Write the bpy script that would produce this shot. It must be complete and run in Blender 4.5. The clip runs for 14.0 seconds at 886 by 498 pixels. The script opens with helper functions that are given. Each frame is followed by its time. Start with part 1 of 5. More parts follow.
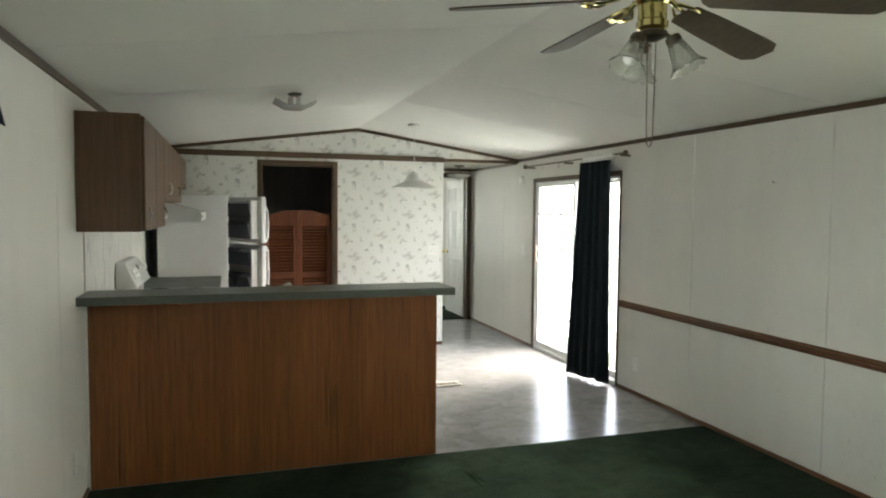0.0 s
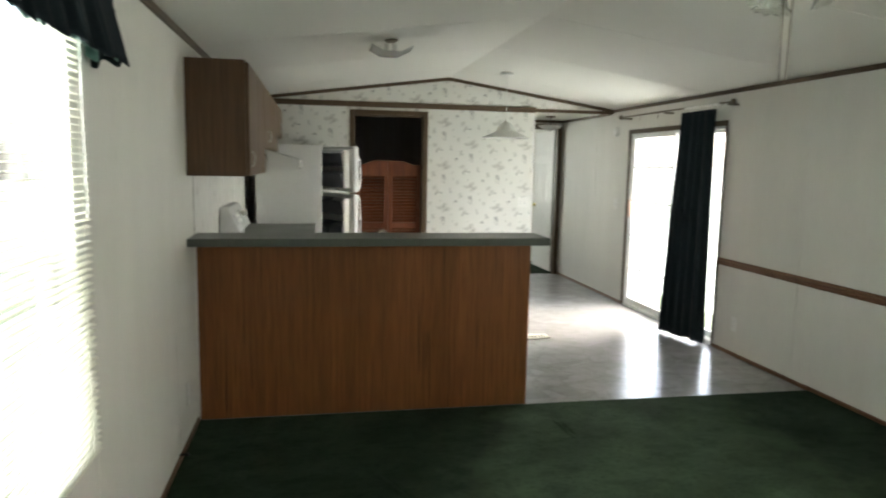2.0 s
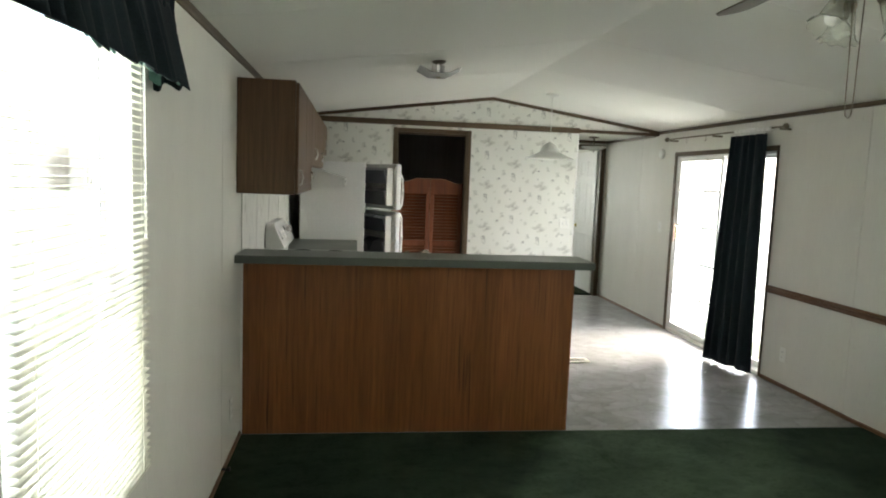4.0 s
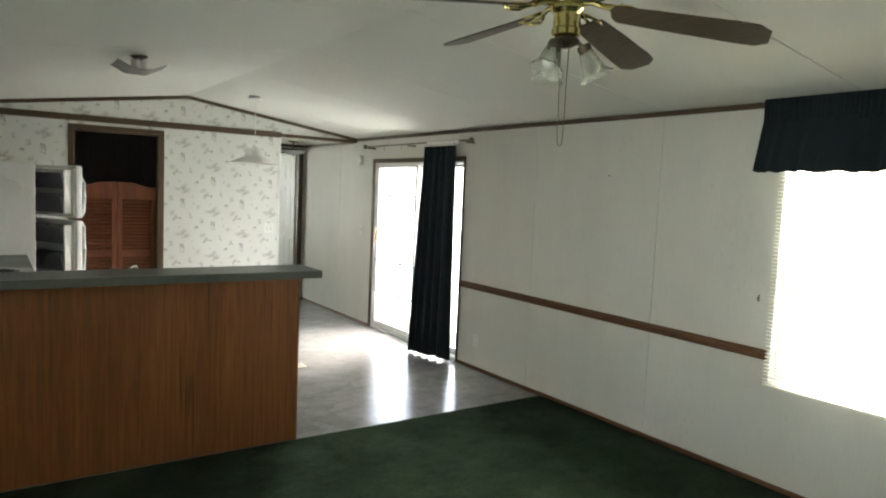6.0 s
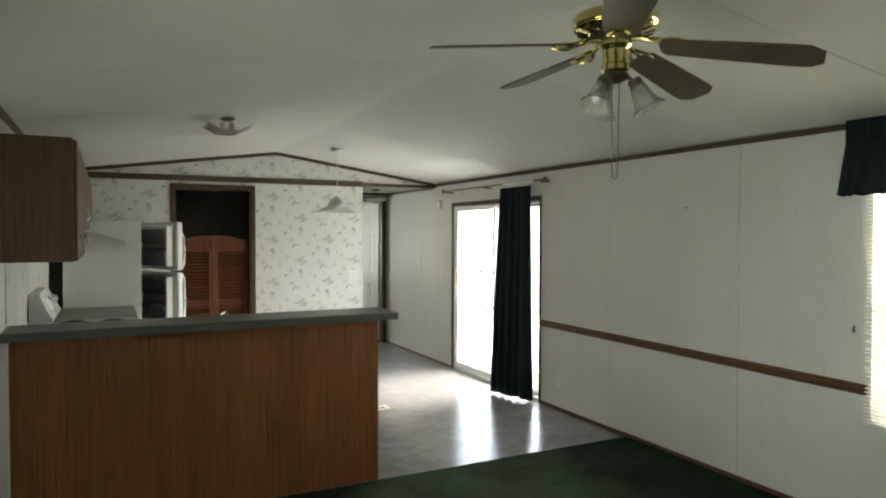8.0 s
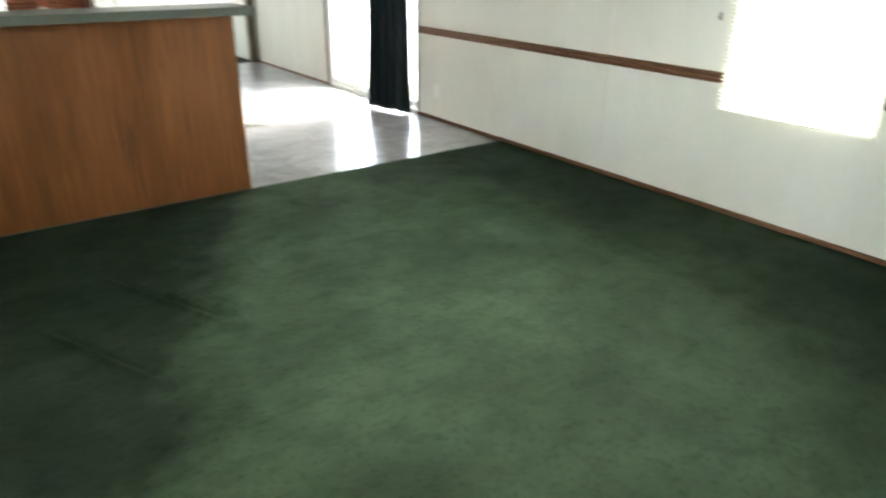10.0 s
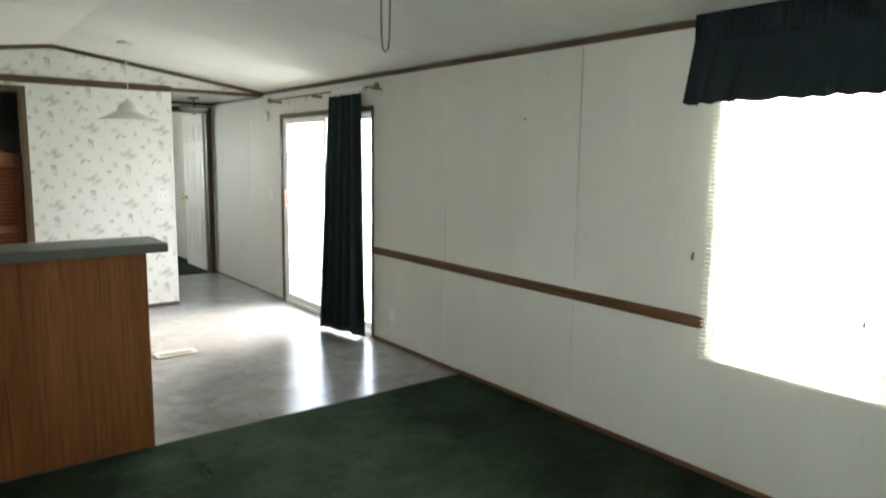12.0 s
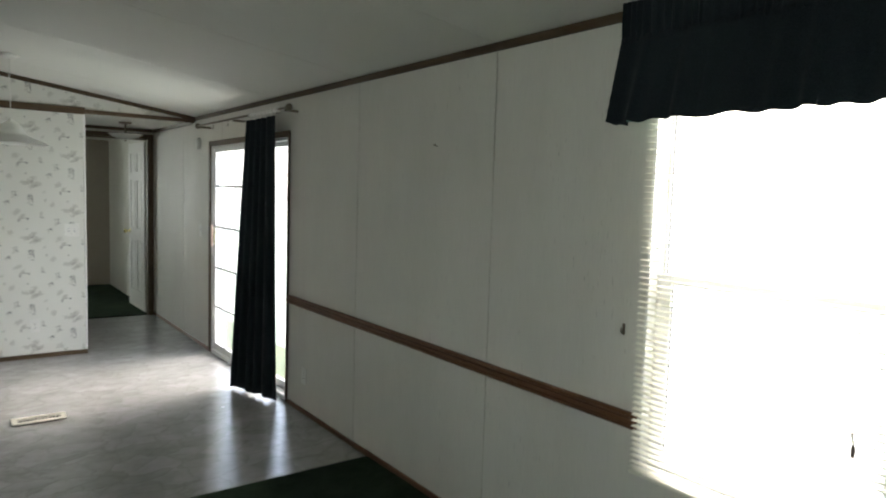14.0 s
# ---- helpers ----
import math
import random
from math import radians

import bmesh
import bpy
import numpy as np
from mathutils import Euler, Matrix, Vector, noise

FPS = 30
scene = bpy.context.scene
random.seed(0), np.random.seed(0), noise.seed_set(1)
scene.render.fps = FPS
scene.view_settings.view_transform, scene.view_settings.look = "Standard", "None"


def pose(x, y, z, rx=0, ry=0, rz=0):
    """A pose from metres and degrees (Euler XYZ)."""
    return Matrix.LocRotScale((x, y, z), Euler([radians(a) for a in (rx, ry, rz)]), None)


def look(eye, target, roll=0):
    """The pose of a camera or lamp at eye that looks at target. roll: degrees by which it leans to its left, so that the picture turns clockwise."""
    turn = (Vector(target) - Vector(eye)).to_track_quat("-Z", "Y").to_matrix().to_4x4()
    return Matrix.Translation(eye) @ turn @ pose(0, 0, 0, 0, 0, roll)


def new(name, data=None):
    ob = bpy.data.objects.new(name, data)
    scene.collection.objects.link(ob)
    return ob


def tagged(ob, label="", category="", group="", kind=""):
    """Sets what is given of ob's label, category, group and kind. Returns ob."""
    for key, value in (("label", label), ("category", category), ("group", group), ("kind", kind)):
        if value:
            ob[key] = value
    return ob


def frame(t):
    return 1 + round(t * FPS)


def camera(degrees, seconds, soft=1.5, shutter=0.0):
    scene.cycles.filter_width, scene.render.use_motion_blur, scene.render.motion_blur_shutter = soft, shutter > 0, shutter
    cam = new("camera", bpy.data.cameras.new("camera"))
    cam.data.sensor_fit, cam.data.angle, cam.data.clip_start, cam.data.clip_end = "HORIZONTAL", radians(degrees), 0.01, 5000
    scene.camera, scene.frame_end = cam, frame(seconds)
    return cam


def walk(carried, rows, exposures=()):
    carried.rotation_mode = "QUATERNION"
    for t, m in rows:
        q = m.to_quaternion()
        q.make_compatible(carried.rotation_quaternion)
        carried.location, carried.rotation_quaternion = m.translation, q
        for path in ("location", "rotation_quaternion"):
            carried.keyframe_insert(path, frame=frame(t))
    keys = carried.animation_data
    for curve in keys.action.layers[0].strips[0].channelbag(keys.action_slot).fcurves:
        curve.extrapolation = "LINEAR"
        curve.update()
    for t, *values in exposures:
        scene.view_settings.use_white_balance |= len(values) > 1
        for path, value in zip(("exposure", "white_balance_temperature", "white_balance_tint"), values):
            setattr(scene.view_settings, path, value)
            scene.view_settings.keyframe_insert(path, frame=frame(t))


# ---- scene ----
cam = camera(67.0, 14.0, soft=1.9, shutter=0.45)
PATH = [
    (0, (0.755, -4.022, 1.553), (1.361, -2.12, 1.438), 0.5),
    (0.5, (0.742, -4.028, 1.558), (1.292, -2.108, 1.453), 0.8),
    (1, (0.746, -4.022, 1.553), (1.3, -2.108, 1.379), 0.5),
    (1.5, (0.723, -3.996, 1.527), (1.239, -2.076, 1.311), 0.9),
    (2, (0.687, -3.971, 1.514), (1.057, -2.021, 1.262), 1.1),
    (2.2, (0.684, -3.986, 1.533), (0.984, -2.024, 1.287), 1.1),
    (4.3, (0.636, -3.946, 1.553), (0.899, -1.974, 1.349), 2.2),
    (4.5, (0.62, -3.943, 1.558), (1.031, -1.995, 1.358), 2.9),
    (5, (0.488, -3.871, 1.55), (1.371, -2.087, 1.35), 1.2),
    (5.5, (0.435, -3.859, 1.569), (1.529, -2.199, 1.36), 1.8),
    (6, (0.411, -3.879, 1.588), (1.533, -2.233, 1.417), 2.5),
    (6.5, (0.381, -3.906, 1.595), (1.393, -2.181, 1.558), 1.7),
    (7, (0.393, -3.919, 1.603), (1.364, -2.171, 1.591), 2.2),
    (7.2, (0.4, -3.928, 1.622), (1.377, -2.184, 1.606), 1.5),
    (9.3, (0.56, -4.05, 1.465), (1.31, -2.235, 1.095), 0.2),
    (9.5, (0.56, -4.003, 1.457), (1.373, -2.262, 0.902), -0.3),
    (10, (0.605, -3.955, 1.372), (1.684, -2.48, 0.558), 0.4),
    (10.5, (0.727, -3.941, 1.402), (2.042, -2.682, 0.572), 0.6),
    (11, (0.955, -3.91, 1.407), (2.346, -2.703, 0.627), 4.0),
    (11.5, (1.102, -3.805, 1.499), (2.352, -2.321, 1.014), 3.5),
    (12, (1.14, -3.556, 1.518), (2.352, -1.989, 1.245), 0.8),
    (12.5, (1.2, -3.506, 1.547), (2.424, -1.932, 1.389), 0.7),
    (13, (1.449, -3.493, 1.529), (2.676, -1.921, 1.379), 1.2),
    (13.5, (1.789, -3.46, 1.526), (2.976, -1.863, 1.327), 1.1),
    (14, (2.138, -3.263, 1.519), (3.322, -1.659, 1.353), 1.8),
]
BASE = 3.3             # stops for an interior under an overcast sky
EXPOSURES = [(t, BASE + e, k, 10) for t, e, k in (
    (0.0, 0.13, 6500), (5.0, 0.07, 6500), (6.0, 0.06, 6500), (6.6, -0.15, 6500), (7.2, -0.2, 6500), (9.3, -0.15, 6500), (9.6, -0.1, 6450), (10.0, 1.2, 6250), (10.5, 1.45, 6080), (11.1, 1.45, 6080), (11.5, 1.05, 6200), (12.0, 0.18, 6350), (12.5, -0.17, 6350), (13.5, -0.55, 6280), (14.0, -0.76, 6250))]
walk(cam, [(t, look(eye, aim, roll)) for t, eye, aim, roll in PATH], EXPOSURES)

# ---- plan, in metres ----
EAST = 4.05            # inner face of the long wall with the sliding door
SOUTH = -6.2           # end of the living room, behind the camera
NORTH = 3.36           # papered wall at the end of the kitchen
HALL = 3.10            # papered wall's free edge; the hall runs past it
HALL_END = 4.98        # doorway of the bedroom
RIDGE, EAVE, PEAK = 2.11, 2.168, 2.452
FLAT = 2.14            # ceiling of hall, utility room and bedroom
BED_N = 7.72


def roof(x):
    return PEAK - (PEAK - EAVE) * (abs(x - RIDGE) / (RIDGE if x < RIDGE else EAST - RIDGE))


# ---- light ----
world = bpy.data.worlds.new("overcast_sky")
scene.world = world
world.use_nodes = True
wt = world.node_tree
sky = wt.nodes.new("ShaderNodeTexSky")
sky.sky_type = "NISHITA"
sky.sun_disc = False
sky.sun_elevation, sky.sun_rotation = radians(42), radians(82)
sky.air_density, sky.dust_density = 1.0, 4.0
wt.links.new(sky.outputs[0], wt.nodes["Background"].inputs[0])
wt.nodes["Background"].inputs[1].default_value = 0.15

sun = new("sun", bpy.data.lights.new("sun", "SUN"))
sun.data.energy, sun.data.angle, sun.data.color = 0.07, radians(60), (1.0, 0.98, 0.95)
sun.matrix_world = look((10, 1.5, 9), (0, 0, 0))


def window_light(name, eye, target, width, height, power, spread=135, tint=(0.965, 1.0, 0.91)):
    """The bright overcast sky in a window's opening."""
    ob = new(name, bpy.data.lights.new(name, "AREA"))
    ob.data.shape, ob.data.size, ob.data.size_y = "RECTANGLE", width, height
    ob.data.energy, ob.data.color = power, tint
    ob.data.spread = radians(spread)
    ob.matrix_world = look(eye, target)
    return ob


SKY = 3.0              # watts for each square metre of opening
window_light("sky_slider", (EAST + 0.32, 2.45, 1.0), (0, 2.45, 0.1), 3.1, 1.9, SKY * 3.5 * 0.60, 172, (0.96, 1.0, 0.98))
window_light("sky_east", (EAST + 0.13, -2.255, 1.275), (0, -2.255, 1.275), 0.8, 1.36, SKY * 1.1 * 0.58)
window_light("sky_west", (-0.13, -2.255, 1.285), (4, -2.255, 1.285), 0.8, 1.34, SKY * 1.1 * 0.82)
# daylight of an unseen window, added to brighten the bedroom
window_light("added_bedroom_sky", (2.1, BED_N + 0.13, 1.4), (2.1, 0, 1.4), 0.9, 1.1, SKY * 1.0 * 1.0)


# ---- materials ----
def nodes_of(name):
    m = bpy.data.materials.new(name)
    m.use_nodes = True
    t = m.node_tree
    return m, t, t.nodes["Principled BSDF"]


def coords(t, scale=(1, 1, 1), world_space=True):
    m = t.nodes.new("ShaderNodeMapping")
    m.inputs["Scale"].default_value = scale
    if world_space:
        g = t.nodes.new("ShaderNodeNewGeometry")
        t.links.new(g.outputs["Position"], m.inputs["Vector"])
    else:
        g = t.nodes.new("ShaderNodeTexCoord")
        t.links.new(g.outputs["Object"], m.inputs["Vector"])
    return m.outputs[0]


def noise_at(t, vec, scale, detail=4.0, rough=0.55):
    n = t.nodes.new("ShaderNodeTexNoise")
    n.inputs["Scale"].default_value, n.inputs["Detail"].default_value, n.inputs["Roughness"].default_value = scale, detail, rough
    t.links.new(vec, n.inputs["Vector"])
    return n.outputs["Fac"]


def ramp(t, fac, stops):
    n = t.nodes.new("ShaderNodeValToRGB")
    while len(n.color_ramp.elements) < len(stops):
        n.color_ramp.elements.new(0.5)
    for e, (p, c) in zip(n.color_ramp.elements, stops):
        e.position, e.color = p, (*c, 1) if len(c) == 3 else c
    t.links.new(fac, n.inputs[0])
    return n.outputs[0]


def mix(t, fac, a, b, blend="MIX"):
    n = t.nodes.new("ShaderNodeMix")
    n.data_type, n.blend_type = "RGBA", blend
    for sock, v in ((n.inputs[0], fac), (n.inputs[6], a), (n.inputs[7], b)):
        if isinstance(v, (int, float)):
            sock.default_value = v
        elif isinstance(v, tuple):
            sock.default_value = (*v, 1)
        else:
            t.links.new(v, sock)
    return n.outputs[2]


def bump(t, bsdf, height, strength, distance=0.002):
    n = t.nodes.new("ShaderNodeBump")
    n.inputs["Strength"].default_value, n.inputs["Distance"].default_value = strength, distance
    t.links.new(height, n.inputs["Height"])
    t.links.new(n.outputs[0], bsdf.inputs["Normal"])


def surface(name, color, rough=0.5, metal=0.0, vary=0.12, grain=(40, (1, 1, 1)), stain=1.3, relief=0.15, world_space=False, coat=0.0, gloss=0.5):
    """A material with grain and slow stains round one base colour."""
    m, t, b = nodes_of(name)
    g = noise_at(t, coords(t, grain[1], world_space), grain[0], 5)
    s = noise_at(t, coords(t, (1, 1, 1), world_space), stain, 3)
    lo, hi = tuple(c * (1 - vary) for c in color), tuple(min(1, c * (1 + vary)) for c in color)
    c1 = ramp(t, g, [(0.3, lo), (0.7, hi)])
    c2 = ramp(t, s, [(0.3, (1 - vary * 0.8,) * 3), (0.7, (1, 1, 1))])
    t.links.new(mix(t, 1.0, c1, c2, "MULTIPLY"), b.inputs["Base Color"])
    r = ramp(t, s, [(0.3, (max(0.02, rough * 0.85),) * 3), (0.7, (min(1, rough * 1.15),) * 3)])
    t.links.new(r, b.inputs["Roughness"])
    b.inputs["Metallic"].default_value = metal
    b.inputs["Coat Weight"].default_value = coat
    b.inputs["Specular IOR Level"].default_value = gloss
    if relief:
        bump(t, b, g, relief)
    return m


def glass(name, rough=0.0, tint=(1, 1, 1), frost=0.0):
    m, t, b = nodes_of(name)
    b.inputs["Base Color"].default_value = (*tint, 1)
    b.inputs["Roughness"].default_value = rough
    b.inputs["Transmission Weight"].default_value = 1 - frost
    b.inputs["IOR"].default_value = 1.45
    return m


def wood(name, dark, light, axis="z", rough=0.42, fine=70.0, pores=0.0):
    """Vertical or lengthwise grain: long streaks with finer pores."""
    m, t, b = nodes_of(name)
    k = {"x": (0.05, 1, 1), "y": (1, 0.05, 1), "z": (1, 1, 0.05)}[axis]
    g = noise_at(t, coords(t, k), fine, 6, 0.6)
    w = noise_at(t, coords(t, tuple(v * 0.5 if v == 1 else v * 0.3 for v in k)), fine * 0.25, 4)
    c = ramp(t, g, [(0.28, dark), (0.72, light)])
    c = mix(t, 1.0, c, ramp(t, w, [(0.3, (0.72, 0.70, 0.68)), (0.65, (1, 1, 1))]), "MULTIPLY")
    if pores:
        # dark broken pore lines, as printed on panelling
        p = noise_at(t, coords(t, tuple(1 if v == 1 else 0.022 for v in k)), fine * 1.15, 3, 0.5)
        q = noise_at(t, coords(t, tuple(1 if v == 1 else 0.12 for v in k)), fine * 0.16, 3, 0.6)
        line = mix(t, 1.0, ramp(t, p, [(0.33, (1, 1, 1)), (0.40, (0, 0, 0))]), ramp(t, q, [(0.42, (0, 0, 0)), (0.6, (1, 1, 1))]), "MULTIPLY")
        c = mix(t, line, c, tuple(v * pores for v in dark))
    t.links.new(c, b.inputs["Base Color"])
    t.links.new(ramp(t, w, [(0.2, (rough * 0.8,) * 3), (0.8, (rough * 1.2,) * 3)]), b.inputs["Roughness"])
    bump(t, b, g, 0.2, 0.001)
    return m


def wall_vinyl(name, color, axis, peeled=0.0):
    """Vinyl-faced wall board with a fine vertical weave, faint streaks and grey scuffs."""
    m, t, b = nodes_of(name)
    k = (1, 1, 0.06)
    g = noise_at(t, coords(t, k), 160, 4, 0.6)
    s = noise_at(t, coords(t, (1, 1, 0.25)), 3.5, 5, 0.6)
    f = noise_at(t, coords(t, (1, 1, 0.3)), 38, 3, 0.7)
    c = ramp(t, g, [(0.28, tuple(v * 0.94 for v in color)), (0.66, color)])
    c = mix(t, 1.0, c, ramp(t, s, [(0.3, (0.93, 0.93, 0.92)), (0.62, (1, 1, 1))]), "MULTIPLY")
    c = mix(t, 1.0, c, ramp(t, f, [(0.25, (0.86, 0.85, 0.83)), (0.33, (1, 1, 1))]), "MULTIPLY")
    # short dark scratches in the weave, in loose patches
    nick = noise_at(t, coords(t, (1, 1, 0.14)), 120, 2, 0.5)
    where = noise_at(t, coords(t, (1, 1, 0.6)), 2.3, 3, 0.6)
    deep = mix(t, 1.0, ramp(t, nick, [(0.27, (1, 1, 1)), (0.35, (0, 0, 0))]), ramp(t, where, [(0.48, (0, 0, 0)), (0.66, (1, 1, 1))]), "MULTIPLY")
    c = mix(t, deep, c, tuple(v * 0.66 for v in color))
    if peeled:
        # the facing has lifted off in upright grey tears
        tear = noise_at(t, coords(t, (1, 1, 0.22)), 26, 4, 0.65)
        c = mix(t, ramp(t, tear, [(0.34, (peeled * 1.6,) * 3), (0.44, (0, 0, 0))]), c, (0.30, 0.29, 0.26))
    t.links.new(c, b.inputs["Base Color"])
    t.links.new(ramp(t, s, [(0.3, (0.5,) * 3), (0.7, (0.62,) * 3)]), b.inputs["Roughness"])
    bump(t, b, g, 0.2, 0.001)
    return m


def carpet_pile(name, dark, light):
    """Cut-pile carpet: brushed patches, footprints and a fine tufted nap."""
    m, t, b = nodes_of(name)
    v = coords(t)
    big = noise_at(t, v, 1.7, 5, 0.6)
    mid = noise_at(t, coords(t, (1.0, 1.7, 1)), 6.5, 5, 0.62)
    fine = noise_at(t, v, 330, 3, 0.7)
    tuft = noise_at(t, coords(t, (1.0, 1.3, 1)), 34, 4, 0.7)
    c = ramp(t, big, [(0.34, dark), (0.66, light)])
    c = mix(t, 1.0, c, ramp(t, mid, [(0.33, (0.78, 0.80, 0.78)), (0.52, (1, 1, 1)), (0.75, (1.0, 1.0, 1.0))]), "MULTIPLY")
    c = mix(t, 1.0, c, ramp(t, tuft, [(0.32, (0.62, 0.64, 0.62)), (0.46, (0.95, 0.95, 0.95)), (0.7, (1, 1, 1))]), "MULTIPLY")
    # lighter lane of wear and daylight, from the living room towards the kitchen
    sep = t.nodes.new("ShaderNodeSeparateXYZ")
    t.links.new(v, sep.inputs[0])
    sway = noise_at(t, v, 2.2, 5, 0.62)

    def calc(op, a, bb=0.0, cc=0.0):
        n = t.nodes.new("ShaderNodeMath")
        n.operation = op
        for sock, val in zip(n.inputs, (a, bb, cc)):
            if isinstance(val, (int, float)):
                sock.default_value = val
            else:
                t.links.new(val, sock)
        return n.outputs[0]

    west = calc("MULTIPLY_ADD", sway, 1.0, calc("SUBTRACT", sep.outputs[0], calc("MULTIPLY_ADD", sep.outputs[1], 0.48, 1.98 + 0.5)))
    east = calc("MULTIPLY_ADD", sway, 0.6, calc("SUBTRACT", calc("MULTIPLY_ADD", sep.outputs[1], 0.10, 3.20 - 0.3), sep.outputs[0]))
    worn_and_lit = calc("MINIMUM", calc("MULTIPLY_ADD", west, 2.6, 0.5), calc("MULTIPLY_ADD", east, 1.8, 0.5))
    # the pile beside the lane is darkened for shade by bar and window wall
    c = mix(t, 1.0, c, ramp(t, worn_and_lit, [(0.0, (0.35, 0.36, 0.36)), (1.0, (1.0, 1.0, 1.0))]), "MULTIPLY")
    c = mix(t, 1.0, c, ramp(t, fine, [(0.25, (0.55, 0.55, 0.55)), (0.7, (1, 1, 1))]), "MULTIPLY")
    t.links.new(c, b.inputs["Base Color"])
    b.inputs["Roughness"].default_value = 0.95
    b.inputs["Specular IOR Level"].default_value = 0.05
    t2 = t.nodes.new("ShaderNodeMath")
    t2.operation = "ADD"
    t.links.new(fine, t2.inputs[0])
    t.links.new(mid, t2.inputs[1])
    bump(t, b, t2.outputs[0], 0.6, 0.006)
    return m


def sheet_vinyl(name):
    """Glossy sheet vinyl with a mottled grey slate pattern."""
    m, t, b = nodes_of(name)
    v = coords(t, (1, 1.5, 1))
    n1 = noise_at(t, v, 2.6, 3, 0.5)
    n2 = noise_at(t, coords(t, (1, 1, 1)), 9, 4, 0.6)
    # printed slate: uneven flagstones with soft veins, wandering off the straight
    wander = t.nodes.new("ShaderNodeTexNoise")
    wander.inputs["Scale"].default_value, wander.inputs["Detail"].default_value = 4.5, 4
    t.links.new(coords(t), wander.inputs["Vector"])
    shifted = t.nodes.new("ShaderNodeVectorMath")
    shifted.operation = "MULTIPLY_ADD"
    shifted.inputs[1].default_value = (0.34, 0.34, 0.0)
    t.links.new(wander.outputs["Color"], shifted.inputs[0])
    t.links.new(coords(t, (1, 1.25, 1)), shifted.inputs[2])
    flags = t.nodes.new("ShaderNodeTexVoronoi")
    flags.inputs["Scale"].default_value = 5.2
    t.links.new(shifted.outputs[0], flags.inputs["Vector"])
    veins = t.nodes.new("ShaderNodeTexVoronoi")
    veins.feature = "DISTANCE_TO_EDGE"
    veins.inputs["Scale"].default_value = 5.2
    t.links.new(shifted.outputs[0], veins.inputs["Vector"])
    grey = t.nodes.new("ShaderNodeRGBToBW")
    t.links.new(flags.outputs["Color"], grey.inputs[0])
    c = ramp(t, n1, [(0.3, (0.305, 0.305, 0.304)), (0.7, (0.362, 0.362, 0.362))])
    c = mix(t, 1.0, c, ramp(t, grey.outputs[0], [(0.2, (0.87, 0.87, 0.86)), (0.8, (1, 1, 1))]), "MULTIPLY")
    c = mix(t, 1.0, c, ramp(t, n2, [(0.36, (0.86, 0.86, 0.855)), (0.62, (1, 1, 1))]), "MULTIPLY")
    c = mix(t, 1.0, c, ramp(t, veins.outputs["Distance"], [(0.0, (0.86, 0.86, 0.85)), (0.05, (1, 1, 1))]), "MULTIPLY")
    t.links.new(c, b.inputs["Base Color"])
    b.inputs["Roughness"].default_value = 0.22
    b.inputs["IOR"].default_value = 1.65
    return m


